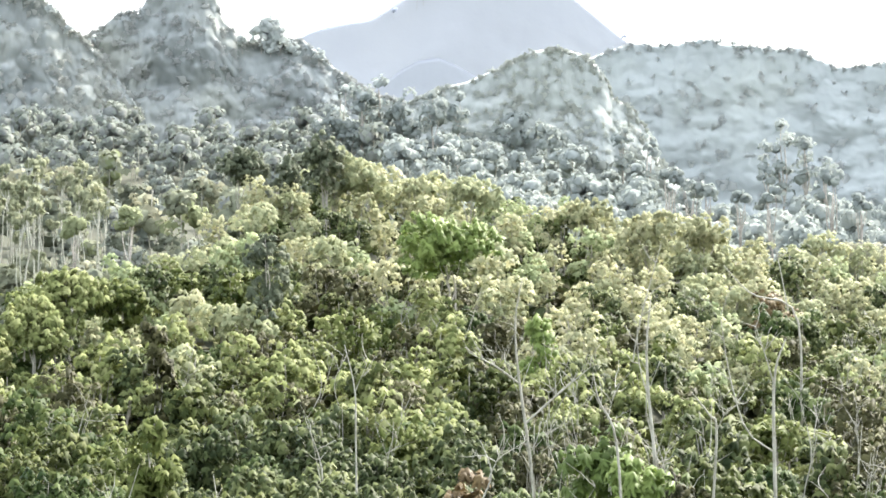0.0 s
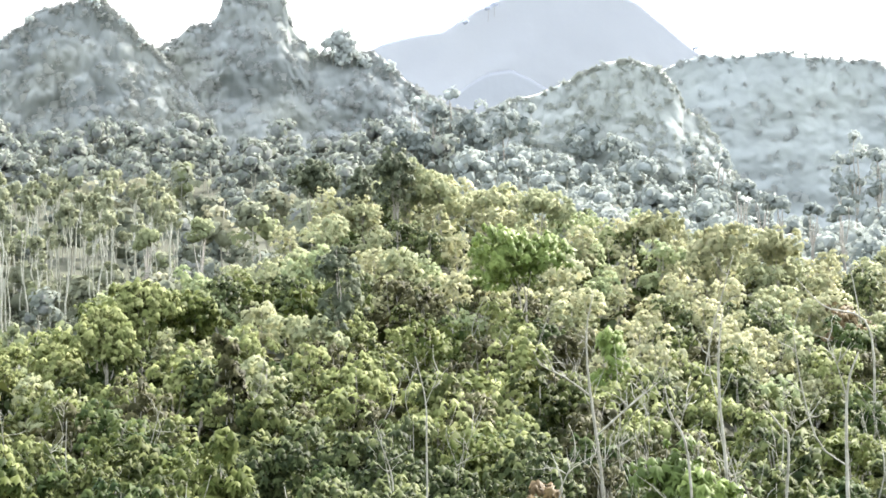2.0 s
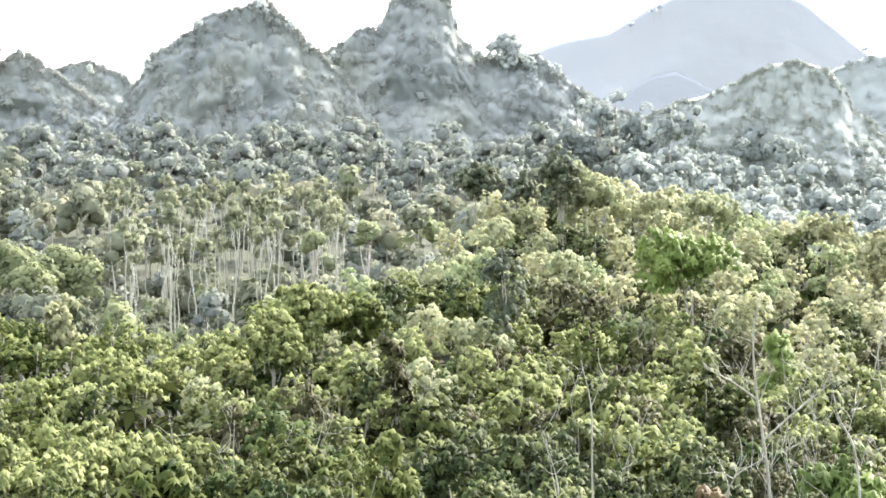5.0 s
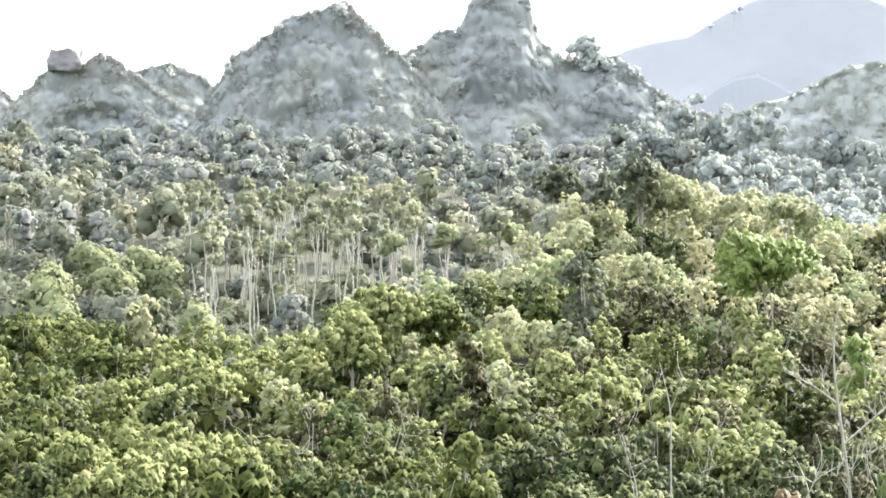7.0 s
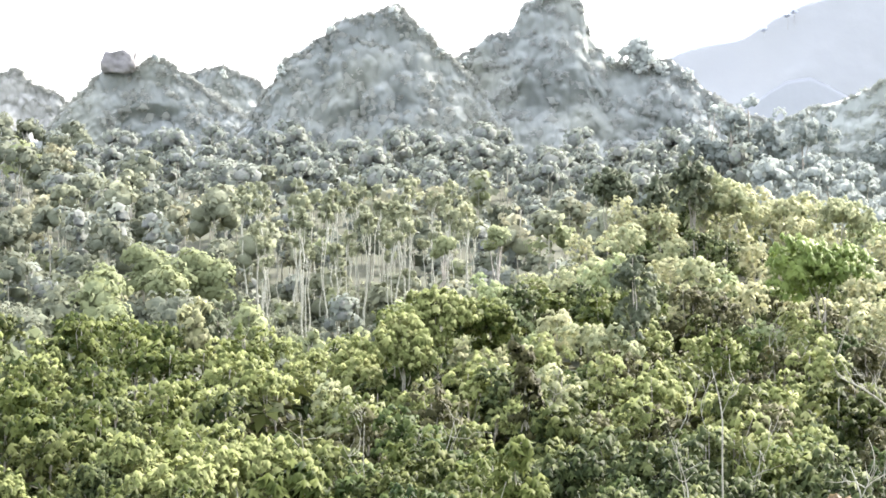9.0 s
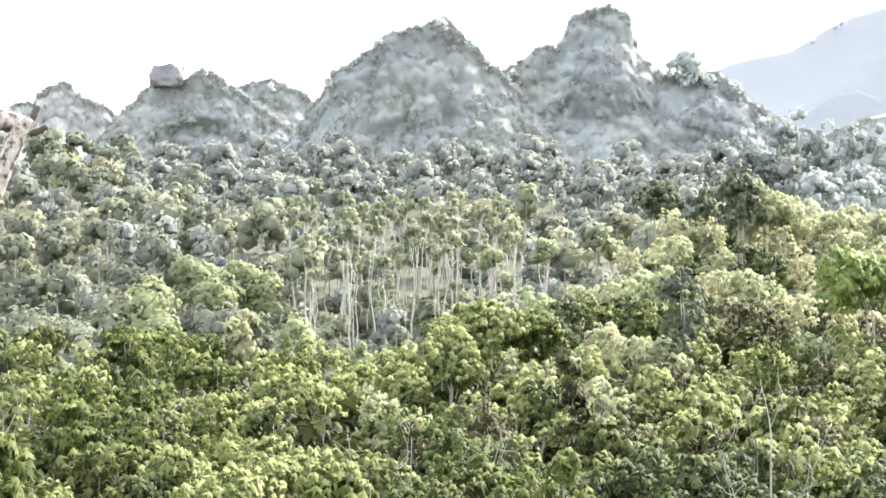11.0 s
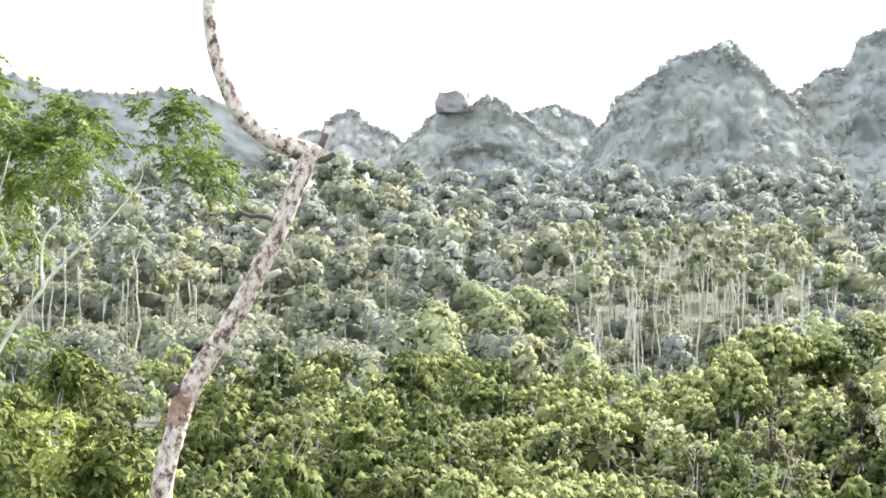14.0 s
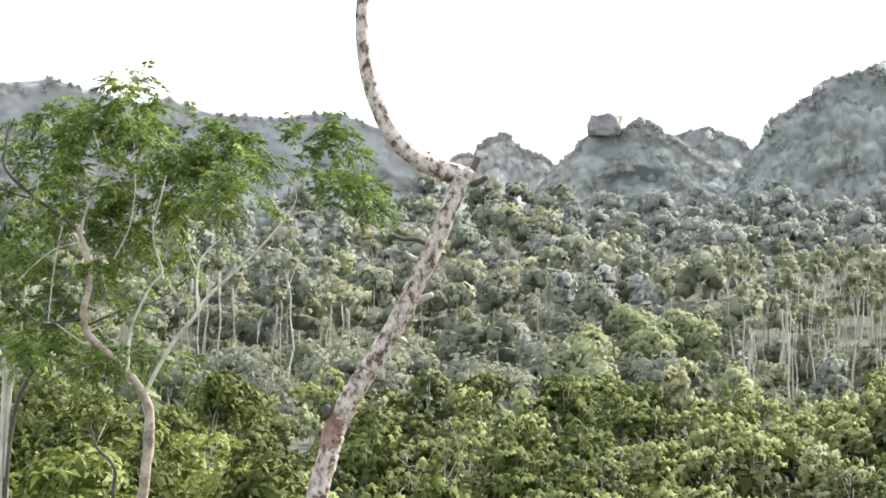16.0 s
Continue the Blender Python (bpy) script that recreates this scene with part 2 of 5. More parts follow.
M_SCAR = mottled("red_brown_scar", [(0.3, (0.13, 0.075, 0.055)), (0.55, (0.27, 0.175, 0.135)), (0.8, (0.40, 0.31, 0.26))], 8.0, 0.5, 0.9, 30.0, 0.01)
M_STEM = mottled("brown_grey_bark", [(0.3, (0.097, 0.076, 0.055)), (0.5, (0.281, 0.236, 0.180)), (0.75, (0.497, 0.441, 0.360))], 4.0, 0.5, 0.8, 18.0, 0.01)
M_STEM_PALE = mottled("pale_green_grey_bark", [(0.3, (0.268, 0.260, 0.210)), (0.5, (0.414, 0.416, 0.340)), (0.75, (0.562, 0.559, 0.485))], 4.0, 0.3, 0.8, 18.0, 0.01)
M_BARK_DARK = mottled("dark_bark", [(0.25, (0.03, 0.025, 0.02)), (0.5, (0.07, 0.06, 0.05)), (0.75, (0.13, 0.11, 0.09))], 2.0, 0.4, 0.85, 9.0, 0.02)


# ---------------------------------------------------------------- geometry helpers
def spot(az, el, d):
    """The place d metres off across the ground, az degrees to the left of the first view, el degrees above the eye."""
    a = radians(az)
    return np.array((-math.sin(a) * d, math.cos(a) * d, EYE + d * math.tan(radians(el))))


def mesh_of(name, verts, faces, mats, index=None, smooth=False, normals=None):
    """One mesh from arrays: verts (n, 3), faces (m, 4)."""
    me = bpy.data.meshes.new(name)
    verts, faces = np.asarray(verts, "f4"), np.asarray(faces, "i4")
    k = faces.shape[1]
    me.vertices.add(len(verts)); me.vertices.foreach_set("co", verts.ravel())
    me.loops.add(faces.size); me.loops.foreach_set("vertex_index", faces.ravel())
    me.polygons.add(len(faces))
    me.polygons.foreach_set("loop_start", np.arange(0, faces.size, k, dtype="i4"))
    for m in mats:
        me.materials.append(m)
    if index is not None:
        me.polygons.foreach_set("material_index", np.asarray(index, "i4"))
    if smooth:
        me.polygons.foreach_set("use_smooth", np.ones(len(faces), bool))
    me.update(calc_edges=True)
    if normals is not None:
        me.polygons.foreach_set("use_smooth", np.ones(len(faces), bool))
        me.normals_split_custom_set_from_vertices(np.asarray(normals, "f4"))
    return me


def joined(pieces):
    """Joins (verts, faces) pairs."""
    vs, fs, n = [], [], 0
    for v, f in pieces:
        vs.append(v); fs.append(f + n); n += len(v)
    return np.concatenate(vs), np.concatenate(fs)


def tube(path, radii, sides=7, wob=0.0, rng=None):
    """A tapered, bent stem along a path, closed at its tip."""
    path = np.asarray(path, float)
    t = np.gradient(path, axis=0)
    t /= np.linalg.norm(t, axis=1)[:, None] + 1e-9
    ref = np.array((0.3, 1.0, 0.2)); ref /= np.linalg.norm(ref)
    u = np.cross(t, ref); u /= np.linalg.norm(u, axis=1)[:, None] + 1e-9
    w = np.cross(t, u)
    ang = np.linspace(0, 2 * np.pi, sides, endpoint=False)
    r = np.asarray(radii, float)[:, None] * np.ones(sides)
    if wob and rng is not None:
        r = r * (1 + rng.normal(0, wob, r.shape))
    v = path[:, None] + r[..., None] * (np.cos(ang)[None, :, None] * u[:, None] + np.sin(ang)[None, :, None] * w[:, None])
    v = v.reshape(-1, 3)
    i, j = np.meshgrid(np.arange(len(path) - 1), np.arange(sides), indexing="ij")
    a, b = i * sides + j, i * sides + (j + 1) % sides
    f = np.stack([a, b, b + sides, a + sides], -1).reshape(-1, 4)
    tip = len(v)
    v = np.vstack([v, path[-1] + t[-1] * radii[-1] * 0.5])
    last = (len(path) - 1) * sides
    cap = np.array([[last + k, last + (k + 1) % sides, last + (k + 2) % sides, tip] for k in range(0, sides - 1, 2)])
    return v, np.vstack([f, cap])


def bent(a, b, rng, n=6, sway=0.1):
    """A crooked path from a to b."""
    a, b = np.asarray(a, float), np.asarray(b, float)
    s = np.linspace(0, 1, n)[:, None]
    L = np.linalg.norm(b - a)
    off = np.cumsum(rng.normal(0, sway * L / n, (n, 3)), axis=0)
    off -= s * off[-1]
    off[0] = 0
    return a + (b - a) * s + off


def tufts(rng, pos, axis, leaves, length, width=0.42, tilt=(-0.5, 0.5), droop=0.25):
    """Bunches of leaves: at every place a ring of bent, pointed leaves round an axis."""
    n = len(pos)
    axis = axis / (np.linalg.norm(axis, axis=1)[:, None] + 1e-9)
    u = np.cross(axis, np.array((0.31, 0.77, 0.56))); u /= np.linalg.norm(u, axis=1)[:, None] + 1e-9
    w = np.cross(axis, u)
    phi = (np.arange(leaves) * 2.399)[None] + rng.uniform(0, 6.28, (n, 1)) + rng.normal(0, 0.3, (n, leaves))
    tl = rng.uniform(*tilt, (n, leaves))
    rad = np.cos(phi)[..., None] * u[:, None] + np.sin(phi)[..., None] * w[:, None]
    side = -np.sin(phi)[..., None] * u[:, None] + np.cos(phi)[..., None] * w[:, None]
    d = np.cos(tl)[..., None] * rad + np.sin(tl)[..., None] * axis[:, None]
    L = (np.broadcast_to(np.asarray(length, float), (n,))[:, None] * rng.uniform(0.65, 1.25, (n, leaves)))[..., None]
    base = pos[:, None] + d * L * 0.08
    mid = base + d * L * 0.55 + axis[:, None] * L * 0.08
    tip = base + d * L - np.array((0, 0, 1.0)) * L * droop
    half = side * L * width * 0.5
    v = np.stack([base, mid - half, tip, mid + half], 2).reshape(-1, 3)
    f = np.arange(len(v)).reshape(-1, 4)
    return v, f


def whorls(rng, pos, axis, radius, leaves=7, droop=0.9):
    """Umbrella-like whorls: broad drooping leaves joined round a raised centre."""
    n = len(pos)
    axis = axis / (np.linalg.norm(axis, axis=1)[:, None] + 1e-9)
    u = np.cross(axis, np.array((0.31, 0.77, 0.56))); u /= np.linalg.norm(u, axis=1)[:, None] + 1e-9
    w = np.cross(axis, u)
    k = np.arange(2 * leaves)
    phi = k[None] * np.pi / leaves + rng.uniform(0, 6.28, (n, 1)) + rng.normal(0, 0.12, (n, 2 * leaves))
    tip = (k % 2 == 0)[None]
    r = np.where(tip, rng.uniform(0.75, 1.15, (n, 2 * leaves)), rng.uniform(0.36, 0.62, (n, 2 * leaves))) * radius[:, None]
    z = np.where(tip, -droop * rng.uniform(0.5, 1.4, (n, 2 * leaves)), -droop * 0.45 + rng.normal(0, 0.1, (n, 2 * leaves))) * radius[:, None]
    ring = pos[:, None] + r[..., None] * (np.cos(phi)[..., None] * u[:, None] + np.sin(phi)[..., None] * w[:, None]) + z[..., None] * axis[:, None]
    top = pos + axis * (radius * 0.12)[:, None]
    v = np.concatenate([top[:, None], ring], 1)
    m = 2 * leaves + 1
    t = 1 + 2 * np.arange(leaves)
    before, after = 1 + (2 * np.arange(leaves) - 1) % (2 * leaves), t + 1
    f = np.stack([np.zeros(leaves, int), before, t, after], -1)
    f = (np.arange(n)[:, None, None] * m + f[None]).reshape(-1, 4)
    return v.reshape(-1, 3), f


def on_lobes(rng, lobes, n, low=-0.35, inner=0.78):
    """n places on the upper skins of a crown's lobes, and the way out from each."""
    lobes = np.asarray(lobes, float)
    wgt = (lobes[:, 3] * lobes[:, 5]); wgt = wgt / wgt.sum()
    k = rng.choice(len(lobes), n, p=wgt)
    z = rng.uniform(low, 1, n); a = rng.uniform(0, 2 * np.pi, n); q = np.sqrt(1 - z * z)
    d = np.stack([q * np.cos(a), q * np.sin(a), z], -1)
    p = lobes[k, :3] + d * lobes[k, 3:6] * rng.uniform(inner, 1.06, n)[:, None]
    return p, d


def lump_kinds(fine=1, count=8, rough=0.4):
    """Uneven round masses of leaves, of radius one."""
    out = []
    bm = bmesh.new()
    bmesh.ops.create_icosphere(bm, subdivisions=fine, radius=1.0)
    base = np.array([v.co[:] for v in bm.verts])
    faces = np.array([[v.index for v in f.verts] for f in bm.faces])
    bm.free()
    for k in range(count):
        q = np.array([1 + rough * noise.fractal(Vector(c) * 2.2 + Vector((k * 5.3, 1.7, 0)), 1.0, 2.0, 3) for c in base])
        v = base * q[:, None]
        out.append((v, faces))
    return out


LUMPS = lump_kinds()


def lumps(rng, centres, radii):
    """Masses of leaves at the centres, with radii (n, 3)."""
    out, nor = [], []
    mid = np.mean(centres, axis=0)
    for c, r in zip(centres, radii):
        v, f = LUMPS[int(rng.integers(8))]
        v = turned(v, rng.uniform(0, 6.28), 1.0, 0)
        out.append((v * r + c, f))
        whole = v * r + c - mid
        n = 0.45 * v + 0.55 * whole / (np.linalg.norm(whole, axis=1)[:, None] + 1e-9) + np.array((0, 0, 0.2))
        nor.append(n / (np.linalg.norm(n, axis=1)[:, None] + 1e-9))
    return *joined(out), np.concatenate(nor)


def mass_tree(rng, height, radius, base, count, cards, leaf, trunk=0.17, limbs=2, lean=0.4):
    """A tree seen from far off: stem, soft inner leaf masses, and umbrella-like bunches of leaves all over them."""
    lob = np.array(crown_lobes(rng, height, radius, base, count))
    body = lumps(rng, lob[:6, :3] - np.array((0, 0, 0.2)), lob[:6, 3:6] * 0.58)
    p, d = on_lobes(rng, lob, cards, -0.5, 0.72)
    ax = d + np.array((0, 0, 0.3)) + rng.normal(0, 0.15, d.shape)
    sprig = whorls(rng, p, ax, leaf * rng.uniform(0.6, 1.2, cards), 4, 0.6)
    # bunches shade softly with the round of their lobe and of the whole crown
    whole = p - lob[:, :3].mean(0)
    n = 0.6 * d + 0.4 * whole / (np.linalg.norm(whole, axis=1)[:, None] + 1e-9) + np.array((0, 0, 0.25)) + rng.normal(0, 0.12, d.shape)
    sprig = *sprig, np.repeat(n / (np.linalg.norm(n, axis=1)[:, None] + 1e-9), 9, axis=0)
    top = np.array((rng.normal(0, lean), rng.normal(0, lean), height * 0.8))
    wood = [tube(bent((0, 0, -0.6), top, rng, 5, 0.1), np.linspace(trunk, trunk * 0.4, 5), 5)]
    for i in range(limbs):
        l = lob[i % len(lob)]
        wood.append(tube(bent(top * rng.uniform(0.5, 0.8), l[:3], rng, 4, 0.15), np.linspace(trunk * 0.5, trunk * 0.2, 4), 5))
    return joined(wood), body, sprig


def turned(v, rot, scale, pos):
    c, s = math.cos(rot) * scale, math.sin(rot) * scale
    return np.stack([v[:, 0] * c - v[:, 1] * s, v[:, 0] * s + v[:, 1] * c, v[:, 2] * scale], -1) + pos


def crown_lobes(rng, height, radius, base, count):
    """Lobes of an uneven crown between base and height."""
    out = []
    for i in range(count):
        a, q = rng.uniform(0, 6.28), radius * 0.62 * math.sqrt(rng.uniform(0, 1))
        r = radius * rng.uniform(0.38, 0.62)
        top = height - (q / radius) ** 2 * (height - base) * 0.55 - rng.uniform(0, 0.6) ** 1.5 * (height - base)
        out.append((q * math.cos(a), q * math.sin(a), max(base, top - r * 0.8), r, r, r * 0.85))
    return out


def tree_arrays(rng, height, radius, base, lobes, n, leaf, per=8, trunk=0.13, limbs=5, low=-0.35, droop=0.25, lean=0.4, fork=(0.35, 0.75),
                width=0.55, tilt=(-0.75, 0.25), upward=0.7, dome=0.0):
    """Wood and leaves of one tree standing at the origin."""
    lob = crown_lobes(rng, height, radius, base, lobes)
    p, d = on_lobes(rng, lob, n, low)
    ax = d * 0.7 + np.array((0, 0, upward)) + rng.normal(0, 0.2, d.shape)
    crown = tufts(rng, p, ax, per, leaf * rng.uniform(0.75, 1.3, n), width, tilt, droop)
    if dome:
        size = dome * rng.uniform(0.65, 1.3, n)
        crown = whorls(rng, p, ax, size, per)
        if leaf > 1:
            # a second, wider whorl of leaves under the first
            under = whorls(rng, p - ax / np.linalg.norm(ax, axis=1)[:, None] * (size * 0.42)[:, None], ax + rng.normal(0, 0.2, ax.shape), size * 1.15, per)
            crown = joined([crown, under])
    top = np.array((rng.normal(0, lean), rng.normal(0, lean), height * 0.78))
    wood = [tube(bent((0, 0, -0.6), top, rng, 7, 0.12), np.linspace(trunk, trunk * 0.3, 7), 6)]
    for i in range(limbs):
        l = lob[i % len(lob)]
        st = top * rng.uniform(*fork)
        wood.append(tube(bent(st, (l[0], l[1], l[2] + l[5] * 0.5), rng, 5, 0.2), np.linspace(trunk * 0.5, trunk * 0.12, 5), 5))
    return joined(wood), crown


def thing(name, pos, label, category, group="", kind=""):
    ob = new(name)
    ob.empty_display_size = 0.3
    ob.matrix_basis = Matrix.Translation(tuple(pos))
    return tagged(ob, label, category, group, kind)


def part(name, arrays, material, parent, label="", smooth=False):
    ob = new(name, mesh_of(name, arrays[0], arrays[1], [material], smooth=smooth, normals=arrays[2] if len(arrays) > 2 else None))
    ob.parent = parent
    return tagged(ob, label)


# ---------------------------------------------------------------- the lie of the land
CREST_AZ = [-16, -11, -9, -6, -3, -0.5, 1, 2.7, 4, 5, 6, 7, 8, 8.6, 9.8, 10.7, 11.6, 12.4, 13.3, 15, 18, 21, 24, 27, 32, 40]
CREST_EL = [0.4, 0.6, 0.75, 1.3, 1.8, 2.3, 2.6, 2.75, 2.4, 2.1, 1.5, 0.7, 0.2, 0.0, 0.0, -0.7, -1.2, -1.6, -1.0, -0.6, -0.6, -0.75, -0.8, -0.8, -0.6, -0.6]


def crest_dist(az):
    return np.interp(az, [3, 14], [300, 205])


def canopy(az, r):
    """Height of the tree tops of the near slope."""
    rc = crest_dist(az)
    ec = np.interp(az, CREST_AZ, CREST_EL)
    s = np.clip((r - 100) / (rc - 100), 0, 1)
    el = -7.4 + (ec + 7.4) * s ** 0.8
    return EYE + r * np.tan(np.radians(el))


TREE_H = 9.0


def ground_z(az, r):
    az, r = np.broadcast_arrays(np.asarray(az, float), np.asarray(r, float))
    rc = crest_dist(az)
    near = np.interp(r, [0, 6, 30, 60, 100], [0, -0.3, -5.0, -11.0, -19.8])
    c100 = canopy(az, 100.0) - TREE_H
    slope = canopy(az, np.clip(r, 100, rc)) - TREE_H
    crest = canopy(az, rc) - TREE_H
    rise = np.interp(az, [-6.5, -2.5], [0.3, 1.0])
    mid = -10 + 40 * rise * np.clip((r - 350) / 300, 0, 1) ** 1.15
    valley_s = np.clip((r - rc) / (360 - rc), 0, 1)
    valley = crest + (-10 - crest) * (3 * valley_s ** 2 - 2 * valley_s ** 3)
    far = -10 + 40 * rise + np.clip(r - 650, 0, 600) * 0.03 * rise
    z = np.where(r < 100, near + (c100 + 19.8) * np.clip(r / 100, 0, 1), np.where(r < rc, slope, np.where(r < 360, valley, np.where(r < 650, mid, far))))
    return z


def at_polar(az, r):
    a = np.radians(az)
    return np.stack([-np.sin(a) * r, np.cos(a) * r, ground_z(az, r)], -1)


def make_ground():
    az = np.concatenate([np.arange(-16, 40, 0.8), np.arange(40, 344, 4.0)])
    r = np.concatenate([[0.5, 3, 6, 12, 20, 30], np.arange(40, 400, 8), np.arange(400, 700, 15), [750, 850, 1000, 1300, 1800, 2600, 3600, 4800]])
    A, Rr = np.meshgrid(az, r, indexing="ij")
    fold = np.where(A > 180, A - 360, A)
    v = at_polar(fold.ravel(), Rr.ravel())
    v[:, 2] += np.array([noise.noise((x * 0.05, y * 0.05, 0)) for x, y, _ in v]) * np.clip(Rr.ravel() / 60, 0, 0.8)
    n, k = len(az), len(r)
    i, j = np.meshgrid(np.arange(n), np.arange(k - 1), indexing="ij")
    a, b = i * k + j, ((i + 1) % n) * k + j
    f = np.stack([a, a + 1, b + 1, b], -1).reshape(-1, 4)
    # close the sheet under the eye
    v = np.vstack([v, [[0, 0, 0]]])
    first = np.arange(n) * k
    second = np.roll(first, -1)
    f = np.vstack([f, np.stack([first[::2], second[::2], np.roll(second, -1)[::2], np.full(len(first[::2]), len(v) - 1)], -1)])
    ob = new("ground", mesh_of("ground", v, f, [M_EARTH], smooth=True))
    tagged(ob, "leaf-littered brown earth of a wooded valley", "ground", kind="structure")


make_ground()


# ---------------------------------------------------------------- hills
def hill(name, label, profile, d_base, d_ridge, el_base, seed, scrub, mass, crowns, size, rough=6.0, bulge=1.0, cols=300, rows=90, power=1.0, bare=(0, 0)):
    """A wooded crag: its skyline (degrees left, degrees up), the distances of its foot and ridge, gullied flanks, and scrub all over."""
    rng = np.random.default_rng(seed)
    pa, pe = np.array([p[0] for p in profile]), np.array([p[1] for p in profile])
    az = np.linspace(pa.min(), pa.max(), cols)
    el = np.interp(az, pa[::-1] if pa[0] > pa[-1] else pa, pe[::-1] if pa[0] > pa[-1] else pe)
    s = np.concatenate([np.linspace(0, 1, rows), np.linspace(1.06, 1.8, 10)])
    A, S = np.meshgrid(az, s, indexing="ij")
    wide = max(3, cols // 7)
    calm = np.convolve(np.pad(el, wide, mode="edge"), np.ones(2 * wide + 1) / (2 * wide + 1), mode="valid")
    w = np.clip((s - 0.55) / 0.45, 0, 1)[None] ** 1.5
    E = el[:, None] * w + calm[:, None] * (1 - w)
    E = np.minimum(E, el[:, None]) if crowns else np.repeat(el[:, None], len(s), axis=1)
    even = np.stack([np.convolve(np.pad(c, 8, mode="edge"), np.hanning(19)[1:-1] / 9, mode="valid") for c in E.T], -1)
    E = E * w + even * (1 - w)
    Zr = EYE + d_ridge * np.tan(np.radians(E))
    zb = EYE + d_base * math.tan(radians(el_base))
    up = np.clip(S, 0, 1)
    Rr = d_base + (d_ridge - d_base) * np.where(S <= 1, up, 1 + (S - 1) * 1.6)
    z = zb + (Zr - zb) * np.where(S <= 1, up ** power, 1 - (np.clip(S - 1, 0, 1) / 0.8) ** 1.5)
    g = np.zeros_like(A)
    grain = d_ridge / 25
    for ia in range(A.shape[0]):
        for js in range(A.shape[1]):
            x = A[ia, js] * d_ridge * 0.01745
            g[ia, js] = noise.fractal((x / grain + seed * 7.13, S[ia, js] * 3.1, seed * 1.7), 1.0, 2.0, 5)
            # steep gullies and ribs running down the flank
            g[ia, js] += 0.55 * noise.fractal((x / (grain * 0.42) + seed * 3.1, S[ia, js] * 1.3, seed * 2.9), 1.0, 2.0, 3)
    fade = np.where(S <= 1, np.clip((1 - S) * 3.0, 0.12, 1), 0.3)
    Rr = Rr + g * rough * fade
    # boulders and leafy swellings
    head = np.zeros_like(A)
    for ia in range(A.shape[0]):
        for js in range(rows + 2):
            x, y = A[ia, js] * d_ridge * 0.01745, Rr[ia, js] - d_base
            for wide, high in ((size * 2.2, 0.8), (size * 1.05, 0.5), (size * 0.5, 0.2)):
                f1 = noise.voronoi((x / wide + seed * 3.3, y / wide * 0.6, z[ia, js] / wide))[0][0]
                head[ia, js] += high * (max(0.0, 1 - f1 * f1 * 1.5) - 0.45)
    head *= size * 0.52 * bulge
    Rr = Rr - head * np.where(S < 1, 1, 0.3)
    a = np.radians(A)
    v = np.stack([-np.sin(a) * Rr, np.cos(a) * Rr, z + head * np.where(S > 0.9, 0.3, 0.45) + np.where(S > 0.97, 0, g * rough * 0.15)], -1)
    k = len(s)
    i, j = np.meshgrid(np.arange(cols - 1), np.arange(k - 1), indexing="ij")
    q = i * k + j
    f = np.stack([q, q + k, q + k + 1, q + 1], -1).reshape(-1, 4)
    ob = new(name, mesh_of(name, v.reshape(-1, 3), f, [mass], smooth=True))
    tagged(ob, label, "hill", kind="structure")
    if not crowns:
        return
    # round crowns of small trees in drifts on the flank and in a line along the ridge, with bare rock left between
    n_ridge = int(cols * 0.7)
    n = int(crowns * 1.3) + n_ridge
    ci = rng.uniform(0, cols - 1.01, n)
    sj = np.where(np.arange(n) < n_ridge, rows - 1 + rng.uniform(-2, 2, n), rng.uniform(0, rows - 1, n))
    i0, j0 = ci.astype(int), np.clip(sj.astype(int), 0, k - 2)
    fi, fj = (ci - i0)[:, None], (sj - j0)[:, None]
    at = v[i0, j0] * (1 - fi) * (1 - fj) + v[i0 + 1, j0] * fi * (1 - fj) + v[i0, j0 + 1] * (1 - fi) * fj + v[i0 + 1, j0 + 1] * fi * fj
    drift = np.array([noise.fractal((p[0] / 22 + seed, p[1] / 22, p[2] / 16), 1.0, 2.0, 3) for p in at])
    low_slope = np.clip(1 - sj / (rows * 0.6), 0, 1)
    keep = (np.arange(n) < n_ridge) | (drift + low_slope * 0.5 + rng.normal(0, 0.15, n) > -0.4)
    keep &= (np.degrees(np.arctan2(-at[:, 0], at[:, 1])) < bare[0]) | (np.degrees(np.arctan2(-at[:, 0], at[:, 1])) > bare[1]) | (sj < rows - 6)
    at, sj = at[keep], sj[keep]
    r = size * rng.uniform(0.35, 0.85, len(at)) ** 1.3 * np.interp(sj, [0, rows * 0.5, rows - 4, rows], [1.1, 0.95, 0.7, 0.5])
    arrays = round_crowns(rng, at + np.stack([0 * r, r * 0.5, -r * 0.2], -1), r * 0.78, (0.9, 1.4))
    # umbrella-like bunches of leaves over the crowns
    pick = rng.integers(0, len(arrays[0]), len(at) * 36)
    pick = pick[arrays[2][pick][:, 1] < -0.25]
    root, way = arrays[0][pick], arrays[2][pick]
    root = root + way * size * rng.uniform(0, 0.16, (len(pick), 1)) + rng.normal(0, size * 0.07, root.shape)
    leaf = whorls(rng, root, way * 0.6 + np.array((0, 0, 0.7)) + rng.normal(0, 0.2, way.shape), size * rng.uniform(0.08, 0.2, len(root)), 3, 0.7)
    tri = np.vstack([leaf[1][:, [0, 1, 2]], leaf[1][:, [0, 2, 3]]])
    both = joined([arrays[:2], (leaf[0], tri)])
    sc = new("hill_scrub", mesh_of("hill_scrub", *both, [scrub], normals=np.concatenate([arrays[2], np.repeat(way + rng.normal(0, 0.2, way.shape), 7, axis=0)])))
    tagged(sc, "hazy grey-green trees and scrub clinging to a limestone hill", "scrub", kind="stuff")


